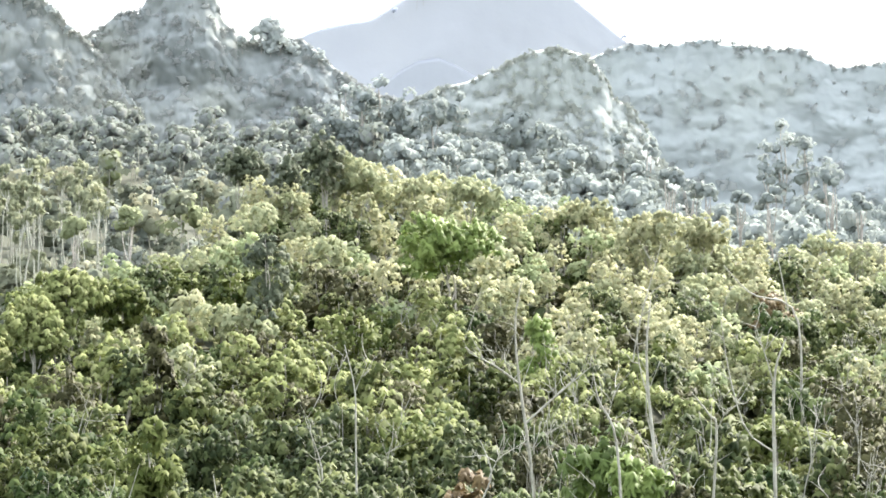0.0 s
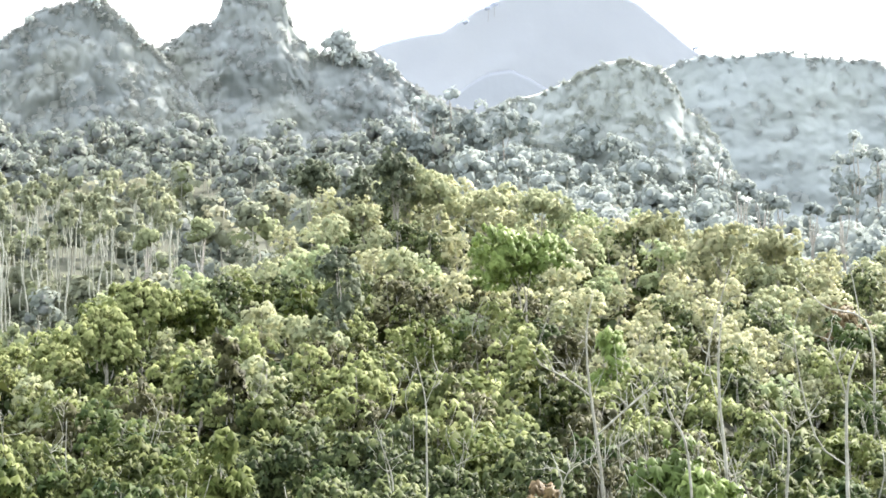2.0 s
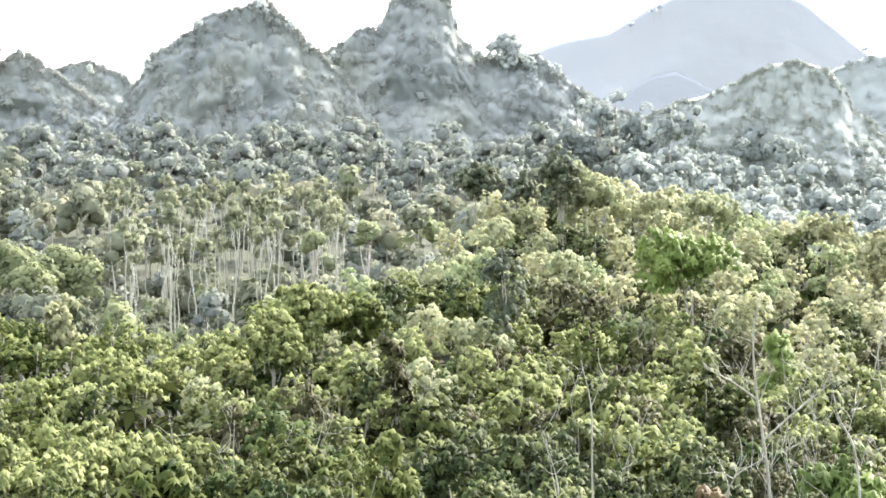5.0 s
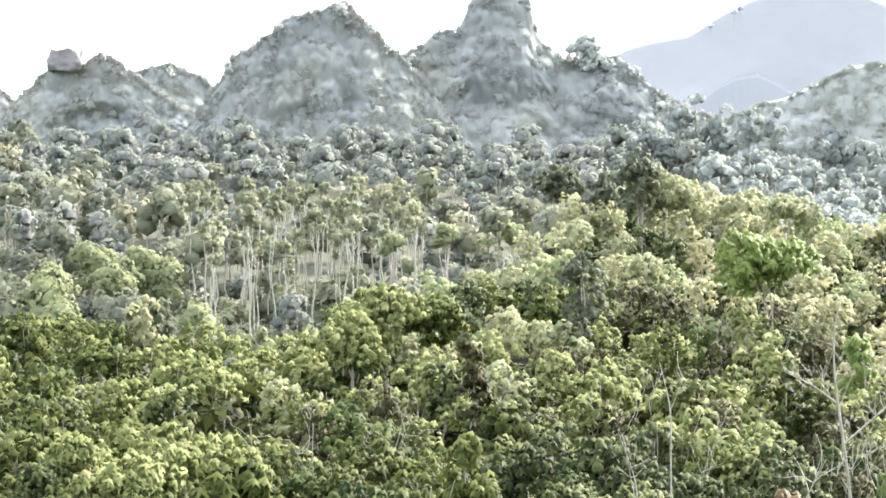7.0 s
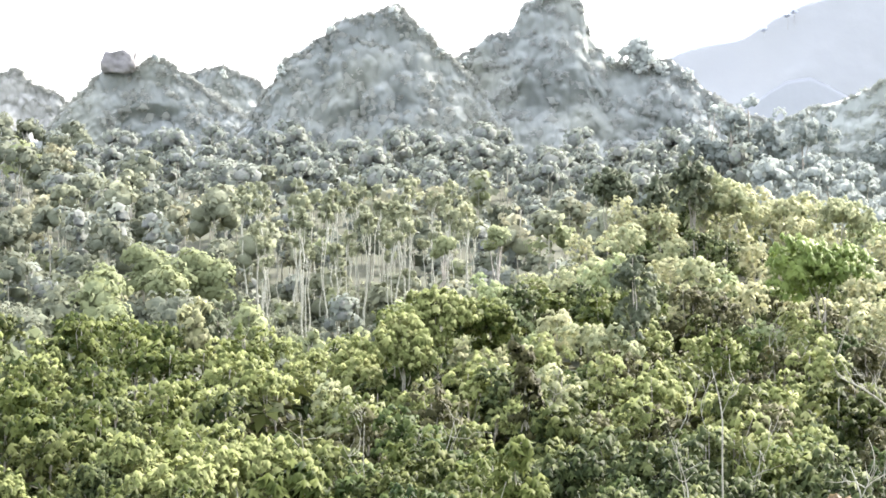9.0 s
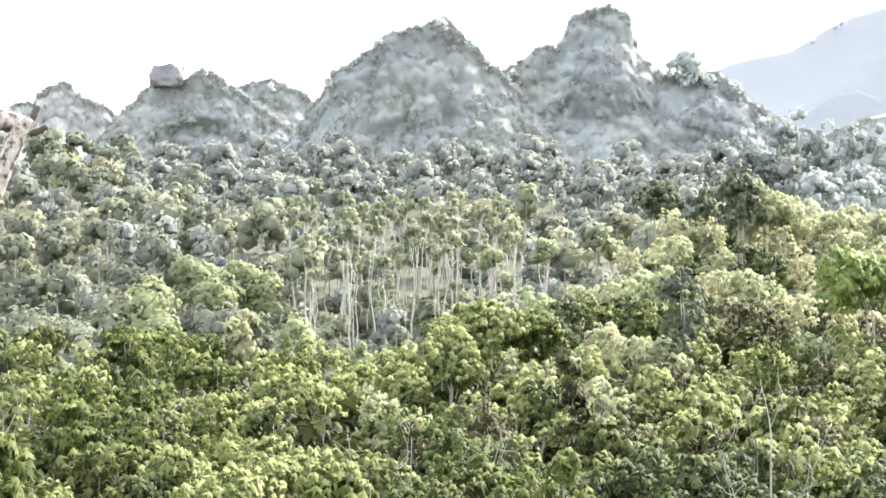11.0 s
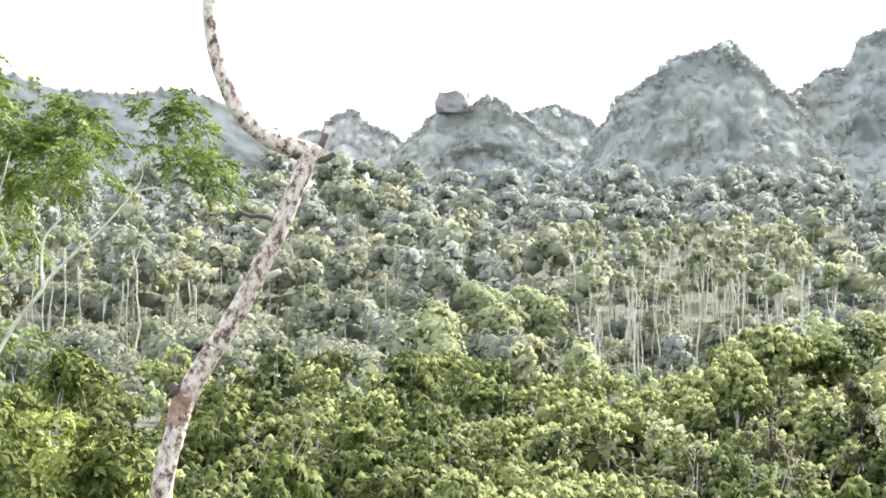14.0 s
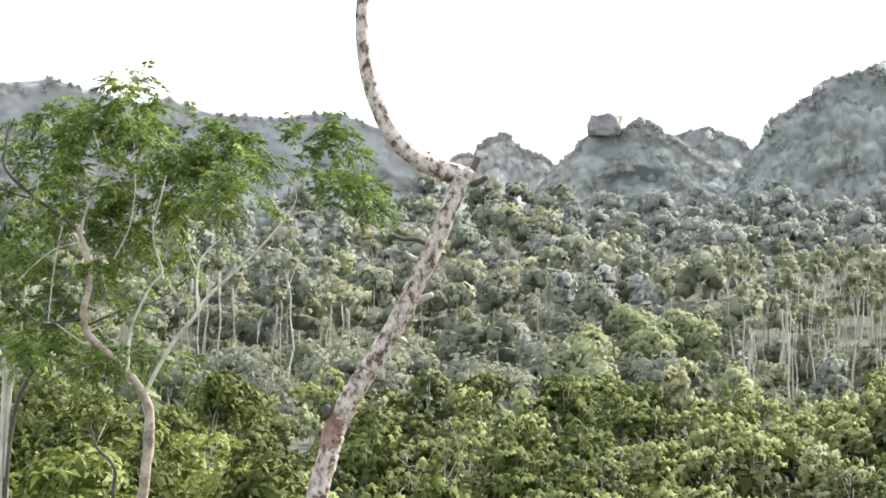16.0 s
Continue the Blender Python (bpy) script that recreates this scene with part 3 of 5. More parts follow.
def cap_kinds(count=10):
    """Uneven round crowns, of radius one."""
    bm = bmesh.new()
    bmesh.ops.create_icosphere(bm, subdivisions=1, radius=1.0)
    base = np.array([q.co[:] for q in bm.verts])
    faces = np.array([[q.index for q in f.verts] for f in bm.faces])
    bm.free()
    out = []
    for k in range(count):
        q = np.array([1 + 0.42 * noise.fractal(Vector(c) * 1.5 + Vector((k * 5.3, 1.7, 0)), 1.0, 2.0, 2) + 0.2 * noise.noise(Vector(c) * 4.5 + Vector((0, k * 3.1, 0))) for c in base])
        out.append((base * q[:, None], faces))
    return out


CAPS = cap_kinds()


def round_crowns(rng, at, r, flat=(0.6, 1.05), calm=0.6):
    """Crowns with radii r standing at the places. The shading normals lean by calm to the camera and up, to flatten
    light and shade like haze.
    """
    kind = rng.integers(0, len(CAPS), len(at))
    vs, fs, ns, n = [], [], [], 0
    toward_view = np.array((0, -0.72, 0.69))
    for k, (cv, cf) in enumerate(CAPS):
        pick = np.nonzero(kind == k)[0]
        if not len(pick):
            continue
        w = rng.uniform(0, 6.28, len(pick))[:, None]
        x = cv[None, :, 0] * np.cos(w) - cv[None, :, 1] * np.sin(w)
        y = cv[None, :, 0] * np.sin(w) + cv[None, :, 1] * np.cos(w)
        z = np.broadcast_to(cv[None, :, 2] * rng.uniform(*flat, (len(pick), 1)), x.shape)
        ball = np.stack([x, y, z], -1)
        vs.append((ball * r[pick][:, None, None] + at[pick][:, None]).reshape(-1, 3))
        nor = (ball / (np.linalg.norm(ball, axis=2)[..., None] + 1e-9) * (1 - calm) + toward_view * calm).reshape(-1, 3)
        ns.append(nor / (np.linalg.norm(nor, axis=1)[:, None] + 1e-9))
        fs.append((cf[None] + (np.arange(len(pick)) * len(cv))[:, None, None]).reshape(-1, 3) + n)
        n += len(vs[-1])
    return np.concatenate(vs), np.concatenate(fs), np.concatenate(ns)


# Haze over these hills is only in their materials' paler colours.
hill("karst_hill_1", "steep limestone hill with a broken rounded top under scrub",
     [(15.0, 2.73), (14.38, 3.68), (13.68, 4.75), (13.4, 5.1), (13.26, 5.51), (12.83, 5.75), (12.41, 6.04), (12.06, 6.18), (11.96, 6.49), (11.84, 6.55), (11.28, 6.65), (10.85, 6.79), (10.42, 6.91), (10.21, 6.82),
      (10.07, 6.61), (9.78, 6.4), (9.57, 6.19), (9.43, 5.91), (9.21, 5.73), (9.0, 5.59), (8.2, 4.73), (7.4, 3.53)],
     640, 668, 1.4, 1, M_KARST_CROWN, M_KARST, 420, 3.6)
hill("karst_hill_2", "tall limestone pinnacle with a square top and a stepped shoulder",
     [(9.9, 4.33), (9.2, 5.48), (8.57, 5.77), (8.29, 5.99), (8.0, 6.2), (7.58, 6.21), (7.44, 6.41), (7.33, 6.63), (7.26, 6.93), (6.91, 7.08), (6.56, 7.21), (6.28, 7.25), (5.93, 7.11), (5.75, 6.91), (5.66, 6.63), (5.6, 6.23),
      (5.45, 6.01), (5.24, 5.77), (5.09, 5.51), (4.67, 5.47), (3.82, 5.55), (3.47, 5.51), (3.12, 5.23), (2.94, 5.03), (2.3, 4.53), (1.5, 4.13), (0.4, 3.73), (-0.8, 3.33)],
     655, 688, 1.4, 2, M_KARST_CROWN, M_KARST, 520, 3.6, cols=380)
hill("karst_hill_3", "limestone hill with a dark rock cap and a sloping ridge, paled for haze",
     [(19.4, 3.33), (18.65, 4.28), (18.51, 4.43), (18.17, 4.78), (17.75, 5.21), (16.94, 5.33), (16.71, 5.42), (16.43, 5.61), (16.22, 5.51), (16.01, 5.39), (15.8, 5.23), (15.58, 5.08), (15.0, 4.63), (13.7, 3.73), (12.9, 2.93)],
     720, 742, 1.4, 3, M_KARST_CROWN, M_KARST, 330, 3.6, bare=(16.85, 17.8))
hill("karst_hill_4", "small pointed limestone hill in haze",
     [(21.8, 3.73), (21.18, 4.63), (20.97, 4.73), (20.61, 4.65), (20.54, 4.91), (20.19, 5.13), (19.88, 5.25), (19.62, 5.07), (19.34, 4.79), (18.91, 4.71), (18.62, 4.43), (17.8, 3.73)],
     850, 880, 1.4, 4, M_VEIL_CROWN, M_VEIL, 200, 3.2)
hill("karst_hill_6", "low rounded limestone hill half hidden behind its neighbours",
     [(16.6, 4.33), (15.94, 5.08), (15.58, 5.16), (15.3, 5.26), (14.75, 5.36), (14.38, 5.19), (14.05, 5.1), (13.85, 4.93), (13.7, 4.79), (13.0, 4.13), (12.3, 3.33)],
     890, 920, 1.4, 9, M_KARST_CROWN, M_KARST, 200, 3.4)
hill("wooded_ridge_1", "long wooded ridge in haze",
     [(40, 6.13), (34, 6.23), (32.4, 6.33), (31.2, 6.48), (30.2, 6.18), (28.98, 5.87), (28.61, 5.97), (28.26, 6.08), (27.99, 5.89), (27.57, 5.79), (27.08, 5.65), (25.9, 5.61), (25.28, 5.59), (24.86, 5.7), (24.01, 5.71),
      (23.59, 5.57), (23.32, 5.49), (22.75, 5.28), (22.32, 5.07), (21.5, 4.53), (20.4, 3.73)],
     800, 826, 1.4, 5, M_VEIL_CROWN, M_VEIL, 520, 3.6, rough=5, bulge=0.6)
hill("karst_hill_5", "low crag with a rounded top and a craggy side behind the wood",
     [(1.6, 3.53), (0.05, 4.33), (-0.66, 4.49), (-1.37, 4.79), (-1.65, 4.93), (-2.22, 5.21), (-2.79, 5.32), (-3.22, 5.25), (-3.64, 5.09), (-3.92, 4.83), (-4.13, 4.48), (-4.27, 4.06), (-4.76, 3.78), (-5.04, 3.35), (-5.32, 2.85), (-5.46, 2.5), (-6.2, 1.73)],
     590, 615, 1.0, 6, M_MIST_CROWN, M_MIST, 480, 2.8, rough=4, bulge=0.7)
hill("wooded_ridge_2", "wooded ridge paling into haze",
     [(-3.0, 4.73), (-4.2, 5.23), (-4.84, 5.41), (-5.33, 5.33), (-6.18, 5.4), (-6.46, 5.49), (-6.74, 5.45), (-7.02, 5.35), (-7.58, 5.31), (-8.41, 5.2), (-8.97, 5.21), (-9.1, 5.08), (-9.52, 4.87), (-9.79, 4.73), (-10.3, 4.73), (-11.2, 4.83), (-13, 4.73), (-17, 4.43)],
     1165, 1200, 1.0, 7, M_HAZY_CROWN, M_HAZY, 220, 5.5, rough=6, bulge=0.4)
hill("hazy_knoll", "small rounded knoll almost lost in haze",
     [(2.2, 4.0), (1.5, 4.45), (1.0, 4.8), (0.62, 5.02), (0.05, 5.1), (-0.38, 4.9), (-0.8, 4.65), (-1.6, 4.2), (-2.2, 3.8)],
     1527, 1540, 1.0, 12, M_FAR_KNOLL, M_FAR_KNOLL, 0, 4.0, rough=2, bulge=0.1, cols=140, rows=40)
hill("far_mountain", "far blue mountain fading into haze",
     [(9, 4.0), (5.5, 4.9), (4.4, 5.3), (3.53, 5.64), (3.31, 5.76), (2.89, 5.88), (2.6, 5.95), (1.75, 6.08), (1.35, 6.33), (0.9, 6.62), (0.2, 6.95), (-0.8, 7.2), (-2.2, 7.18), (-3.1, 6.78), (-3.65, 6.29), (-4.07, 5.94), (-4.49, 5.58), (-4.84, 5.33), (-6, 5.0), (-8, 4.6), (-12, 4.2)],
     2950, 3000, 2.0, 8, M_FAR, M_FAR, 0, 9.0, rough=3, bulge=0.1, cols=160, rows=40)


# ---------------------------------------------------------------- woods
def scatter(rng, az0, az1, r0, r1, step, jitter=0.45, deep=1.0):
    """Jittered places on rings, about step metres apart."""
    out = []
    r = r0
    while r < r1:
        n = max(1, int(radians(az1 - az0) * r / step))
        a = az0 + (np.arange(n) + 0.5 + rng.uniform(-jitter, jitter, n)) * (az1 - az0) / n
        out += [(x, r + rng.uniform(-jitter, jitter) * step * deep * 1.3) for x in a]
        r += step * deep
    return np.array(out)


def wood_stuff(name, label, rng, places, kinds, choose, scale=(0.8, 1.2), sink=0.0):
    """Many trees as one mass. kinds: rows of (layer, arrays, material), the crowns first."""
    layers = {}
    for az, r in places:
        k = kinds[choose(rng, az, r)]
        p = at_polar(az, r); p[2] -= sink
        rot, sc = rng.uniform(0, 6.28), rng.uniform(*scale)
        for layer, arr, m in k:
            layers.setdefault(layer, []).append((turned(arr[0], rot, sc, p), arr[1], m, turned(arr[2], rot, 1.0, 0) if len(arr) > 2 else None))
    ob = None
    for layer, pieces in layers.items():
        mats = []
        for piece in pieces:
            if piece[2] not in mats:
                mats.append(piece[2])
        v, f = joined([(a, b) for a, b, m, q in pieces])
        mi = np.concatenate([np.full(len(b), mats.index(m)) for a, b, m, q in pieces])
        nor = np.concatenate([q for a, b, m, q in pieces]) if pieces[0][3] is not None else None
        piece = new(layer if ob else name, mesh_of(layer, v, f, mats, mi, smooth=layer in ("stems", "masses"), normals=nor))
        if ob:
            piece.parent = ob
            piece["kind"] = "stuff"
        ob = ob or piece
    return tagged(ob, label, "trees", kind="stuff")


rng = np.random.default_rng(11)
# near slope, front: single trees
near_kinds = [tree_arrays(rng, 9.2, 3.2, 1.0, 15, 205, 2, 5, 0.13, dome=0.4, upward=1.1) for i in range(6)]
sparse_kinds = [tree_arrays(rng, 10.0, 2.9, 1.4, 11, 150, 2, 5, 0.12, limbs=8, lean=0.7, dome=0.36, upward=1.1) for i in range(4)]
LOOKS = {
    "teak": (M_TEAK, "olive-green broadleaf tree with bunched leaves on the slope"),
    "lime": (M_LIME, "yellow-green leafy tree on the near slope"),
    "green": (M_GREEN, "fresh green leafy tree on the near slope"),
    "dull": (M_DULL, "thin dry olive tree with pale stems on the slope"),
    "russet": (M_RUSSET, "tree with browning russet leaves on the slope"),
    "sunny": (M_LIGHTENED, "yellow-olive leafy tree on the slope, leaf colour lightened"),
    "dark": (M_DARK, "dark leafy tree on the slope"),
    "vivid": (M_VIVID, "vivid green round-crowned tree standing out on the slope"),
    "pale": (M_TEAK_HAZED, "feathery tree at the crest of the slope, paled grey-green for haze"),
}


def look_for(rng, az, r):
    """Which look a tree of the near slope has, by where it stands."""
    q = rng.uniform()
    # Many middle-slope trees take the lightened leaf colour.
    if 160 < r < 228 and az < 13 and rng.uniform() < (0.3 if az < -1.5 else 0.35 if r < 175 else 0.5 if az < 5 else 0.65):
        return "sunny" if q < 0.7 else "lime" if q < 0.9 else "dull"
    if -1 < az < 7.5 and r < 172:
        return "teak" if q < 0.26 else "green" if q < 0.46 else "dark" if q < 0.93 else "dull" if q < 0.97 else "lime"
    if az > 11 and r > 138:
        return "sunny" if q < 0.34 else "lime" if q < 0.74 else "teak" if q < 0.95 else "dark"
    if az > 11:
        return "teak" if q < 0.42 else "lime" if q < 0.70 else "green" if q < 0.82 else "dark"
    if az > 5:
        return "teak" if q < 0.45 else "lime" if q < 0.65 else "green" if q < 0.85 else "dark" if q < 0.93 else "dull"
    if az < -3 and r < 152:
        return "dull" if q < 0.32 else "teak" if q < 0.58 else "dark" if q < 0.86 else "green" if q < 0.96 else "lime"
    return "dull" if q < 0.42 else "teak" if q < 0.69 else "green" if q < 0.81 else "russet" if q < 0.822 else "dark" if q < 0.95 else "lime"


masters = {}


def slope_tree(az, r, look_name, scale, rot, variant):
    """Stands one single tree on the near slope."""
    sparse = look_name in ("dull", "russet")
    key = (look_name, variant % (4 if sparse else 6))
    m = Matrix.Translation(tuple(at_polar(az, r))) @ Matrix.Rotation(rot, 4, "Z") @ Matrix.Diagonal((scale, scale, scale, 1))
    if key in masters:
        return copy_thing(masters[key], m)
    wood, crown = (sparse_kinds if sparse else near_kinds)[key[1]]
    mat, label = LOOKS[look_name]
    ob = thing("tree", (0, 0, 0), label, "tree", "trees of the near slope")
    part("trunk", wood, M_BARK_GREY, ob, "pale grey trunk and limbs", True)
    part("crown", crown, mat, ob)
    ob.matrix_basis = Matrix.Translation(tuple(at_polar(az, r))) @ Matrix.Rotation(rot, 4, "Z")
    masters[key] = ob
    return ob


# trees that stand out from the slope: degrees left, top in degrees up, metres off, crown radius, look, bunches
STANDING_OUT = [
    (-0.1, 1.45, 226, 4.9, "vivid", 460), (-0.7, 2.3, 262, 3.6, "pale", 200), (5.05, 2.95, 290, 3.6, "dark", 240), (2.7, 2.95, 281, 3.4, "pale", 240),
    (3.0, 3.3, 277, 3.1, "dark", 210), (3.75, 2.85, 288, 2.2, "dark", 120), (1.9, 2.75, 280, 4.6, "pale", 260),
    (0.6, 2.45, 285, 2.8, "pale", 130), (4.45, 0.95, 215, 3.0, "dark", 140), (7.2, -1.15, 170, 1.6, "dull", 80),
    (-4.2, -3.8, 122, 2.7, "vivid", 230), (-4.9, -4.4, 116, 1.9, "vivid", 120), (-2.37, -1.25, 196, 2.0, "vivid", 120), (7.3, -3.75, 126, 1.7, "lime", 120),
    (-0.6, -4.7, 113, 1.7, "russet", 56), (15.4, -0.25, 206, 2.1, "dull", 130), (14.9, -0.4, 207, 1.6, "dark", 70),
    (-5.2, 1.5, 270, 4.2, "dull", 260), (-6.6, 1.3, 276, 3.8, "dull", 200), (-3.6, 1.75, 285, 3.6, "dull", 160),
    (9.4, 0.1, 212, 4.2, "sunny", 340), (8.2, -0.1, 216, 3.8, "lime", 280), (10.2, -0.6, 205, 3.4, "sunny", 240),
    (13.0, -4.3, 112, 2.6, "lime", 180), (21.5, -3.1, 118, 2.4, "lime", 180),
]
for az, el, r, rad, nm, n in STANDING_OUT:
    g = at_polar(az, r)
    h = EYE + r * math.tan(radians(el)) - g[2]
    wood, crown = tree_arrays(rng, h, rad, max(0.8, h * 0.22, h - 1.7 * rad if r > 200 and rad > 3.3 else 0), 14, n, 2, 7, 0.14, limbs=5, dome=0.48, upward=1.0)
    ob = thing("tree", g, LOOKS[nm][1], "tree", "trees of the near slope")
    part("trunk", wood, M_BARK_GREY, ob, "pale grey trunk and limbs", True)
    part("crown", crown, {"dark": M_DARK_HAZED, "dull": M_DULL_HAZED}.get(nm, LOOKS[nm][0]) if r > 200 else LOOKS[nm][0], ob)

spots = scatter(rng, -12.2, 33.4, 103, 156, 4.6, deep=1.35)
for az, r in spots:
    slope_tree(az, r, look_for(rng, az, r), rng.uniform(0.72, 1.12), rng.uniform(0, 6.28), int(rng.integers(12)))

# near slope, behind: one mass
# Paler copies of the same leaf colours, standing in for haze higher up.
HAZED_LOOK = {"teak": M_TEAK_HAZED, "dull": M_DULL_HAZED, "green": M_GREEN_HAZED}
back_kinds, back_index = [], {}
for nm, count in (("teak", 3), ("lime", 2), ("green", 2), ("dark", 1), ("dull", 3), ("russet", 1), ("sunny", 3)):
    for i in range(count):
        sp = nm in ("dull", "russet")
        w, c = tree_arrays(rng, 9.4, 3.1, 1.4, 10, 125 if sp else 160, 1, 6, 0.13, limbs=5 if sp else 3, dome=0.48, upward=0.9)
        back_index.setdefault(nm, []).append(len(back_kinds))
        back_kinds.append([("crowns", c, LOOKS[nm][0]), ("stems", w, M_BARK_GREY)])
        if nm in HAZED_LOOK:
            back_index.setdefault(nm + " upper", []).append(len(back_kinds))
            back_kinds.append([("crowns", c, HAZED_LOOK[nm]), ("stems", w, M_BARK_GREY)])


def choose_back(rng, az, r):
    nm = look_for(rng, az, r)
    # Past a ragged distance, trees take the hazed copy of their colour.
    if r > (188 if az < -1 else 182 if az < 6.5 else 170) + rng.uniform(0, 70) and nm in HAZED_LOOK and az < 12:
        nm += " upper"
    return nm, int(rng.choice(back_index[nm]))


UPPER_LABEL = {"teak": "olive tree high on the slope, paled for haze", "dull": "thin dry olive tree high on the slope, paled for haze", "green": "green leafy tree high on the slope, paled for haze"}
places = scatter(rng, -12.2, 33.4, 156, 310, 5.0, deep=1.4)
places = places[places[:, 1] < crest_dist(places[:, 0]) + 4]
far_part = places[:, 1] > 232
wood_stuff("slope_wood", "close olive wood along the crest of the slope, mostly paled for haze", rng, places[far_part], back_kinds, lambda g, a, r: choose_back(g, a, r)[1], (0.72, 1.12))
for az, r in places[~far_part]:
    nm, k = choose_back(rng, az, r)
    m = Matrix.Translation(tuple(at_polar(az, r))) @ Matrix.Rotation(rng.uniform(0, 6.28), 4, "Z")
    sc = rng.uniform(0.72, 1.12)
    if ("back", k) in masters:
        copy_thing(masters["back", k], m @ Matrix.Diagonal((sc, sc, sc, 1)))
        continue
    upper = nm.endswith(" upper")
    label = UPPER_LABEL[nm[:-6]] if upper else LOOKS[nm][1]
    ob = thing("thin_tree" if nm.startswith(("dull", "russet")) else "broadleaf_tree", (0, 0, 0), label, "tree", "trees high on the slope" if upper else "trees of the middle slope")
    for layer, arr, mt in back_kinds[k]:
        part("trunk" if layer == "stems" else "crown", arr, mt, ob, smooth=layer == "stems")
    ob.matrix_basis = m
    masters["back", k] = ob

# low shrubs under the trees
shrub_kinds = []
for i in range(4):
    pts = rng.normal(0, 0.7, (7, 3)) * np.array((1, 1, 0.5)) + np.array((0, 0, 0.9))
    c = tufts(rng, pts, np.tile((0.0, 0.0, 1.0), (7, 1)) + rng.normal(0, 0.3, (7, 3)), 6, 0.8, 0.6, (-0.6, 0.5))
    shrub_kinds.append([("crowns", c, (M_TEAK, M_DARK, M_GREEN, M_DULL)[i]), ("stems", tube(bent((0, 0, -0.4), (0, 0, 0.9), rng, 3), (0.05, 0.04, 0.02), 4), M_BARK_GREY)])
places = scatter(rng, -12.2, 33.4, 100, 306, 4.8)
places = places[places[:, 1] < crest_dist(places[:, 0]) + 6]
wood_stuff("undergrowth", "low leafy shrubs under the trees of the slope", rng, places, shrub_kinds, lambda g, a, r: int(g.integers(4)), (1.1, 2.6))

# tall pale-stemmed stand in the valley
tall_kinds = [tree_arrays(rng, 23.0 + rng.uniform(-4, 2.5), 1.9, 16.5, 7, 34, 2, 6, 0.19, limbs=4, lean=0.5, fork=(0.8, 0.97), dome=0.56) for i in range(5)]
first = {}
tall = np.vstack([scatter(rng, 8.4, 14.4, 350, 405, 5.6), scatter(rng, 23.5, 28.0, 358, 385, 6.5)])
for az, r in tall:
    k = int(rng.integers(5))
    m = Matrix.Translation(tuple(at_polar(az, r))) @ Matrix.Rotation(rng.uniform(0, 6.28), 4, "Z")
    if k in first:
        sc = rng.uniform(0.62, 1.16)
        copy_thing(first[k], m @ Matrix.Diagonal((sc, sc, sc, 1)))
        continue
    ob = thing("tall_tree", (0, 0, 0), "tall slender tree with a bare pale trunk and small crown", "tree", "tall trees of the valley")
    part("trunk", tall_kinds[k][0], M_STEM_PALE, ob, "bare pale trunk", True)
    part("crown", tall_kinds[k][1], M_TALL, ob)
    ob.matrix_basis = m
    first[k] = ob

# valley and far slope
mid_kinds = []
MID_MATS = ((M_MASS, M_PALE), (M_MASS2, M_PALE2), (M_MASS5, M_PALE3), (M_MASS, M_PALE), (M_MASS3, M_SOFT), (M_MASS4, M_PALE5), (M_MASS2, M_PALE2), (M_MASS3, M_PALE))
for i in range(16):
    h, R = rng.uniform(9, 18), rng.uniform(2.8, 5.4)
    w, body, sprig = mass_tree(rng, h, R, max(2.0, h - R * rng.uniform(1.6, 3.2)), 10, int(23 * R), 0.78, limbs=0)
    kind_mats = MID_MATS[i % 8]
    mid_kinds.append([("masses", body, kind_mats[0]), ("sprigs", sprig, kind_mats[1]), ("stems", w, M_BARK)])
places = scatter(rng, -12, 33.4, 372, 655, 6.8, deep=2.2)
for i in range(5):
    h, R = rng.uniform(4.0, 6.5), rng.uniform(2.0, 2.7)
    w, body, sprig = mass_tree(rng, h, R, 0.8, 7, 44, 0.68, 0.1, limbs=0)
    kind_mats = MID_MATS[(0, 1, 3, 4, 0)[i]]
    mid_kinds.append([("masses", body, kind_mats[0]), ("sprigs", sprig, kind_mats[1]), ("stems", w, M_BARK)])
low = scatter(rng, -12, 33.4, 220, 385, 6.6, deep=1.5)
low = low[(low[:, 1] > crest_dist(low[:, 0]) + 12) & ((low[:, 1] < 325) | (low[:, 0] < 8) | (low[:, 0] > 15))]
low = np.vstack([low, scatter(rng, 14.5, 33.4, 386, 455, 7.0, deep=1.6)])
extra = scatter(rng, -12, 33.4, 290, 372, 8.5, deep=1.5)
extra = extra[(extra[:, 1] > crest_dist(extra[:, 0]) + 25) & ((extra[:, 0] > 15.5) | (extra[:, 0] < 7.5) | (extra[:, 1] < 300))]


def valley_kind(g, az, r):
    """Greener leaf tones low in the valley, greyer and bluer ones towards the hills to paint in haze."""
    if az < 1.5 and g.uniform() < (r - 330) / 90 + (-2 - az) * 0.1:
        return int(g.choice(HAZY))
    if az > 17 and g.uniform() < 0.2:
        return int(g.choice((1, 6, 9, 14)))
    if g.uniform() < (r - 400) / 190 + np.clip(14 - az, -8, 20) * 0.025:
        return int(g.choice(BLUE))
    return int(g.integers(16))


# The same trees in two leaf tones, each paled for haze.
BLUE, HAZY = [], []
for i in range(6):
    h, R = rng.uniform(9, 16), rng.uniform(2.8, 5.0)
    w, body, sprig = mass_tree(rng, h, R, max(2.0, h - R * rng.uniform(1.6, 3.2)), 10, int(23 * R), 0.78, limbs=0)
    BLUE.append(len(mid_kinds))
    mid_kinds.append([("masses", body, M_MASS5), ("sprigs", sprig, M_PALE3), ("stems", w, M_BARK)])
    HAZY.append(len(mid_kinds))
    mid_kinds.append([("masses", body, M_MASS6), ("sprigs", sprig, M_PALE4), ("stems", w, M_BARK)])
near_valley = []
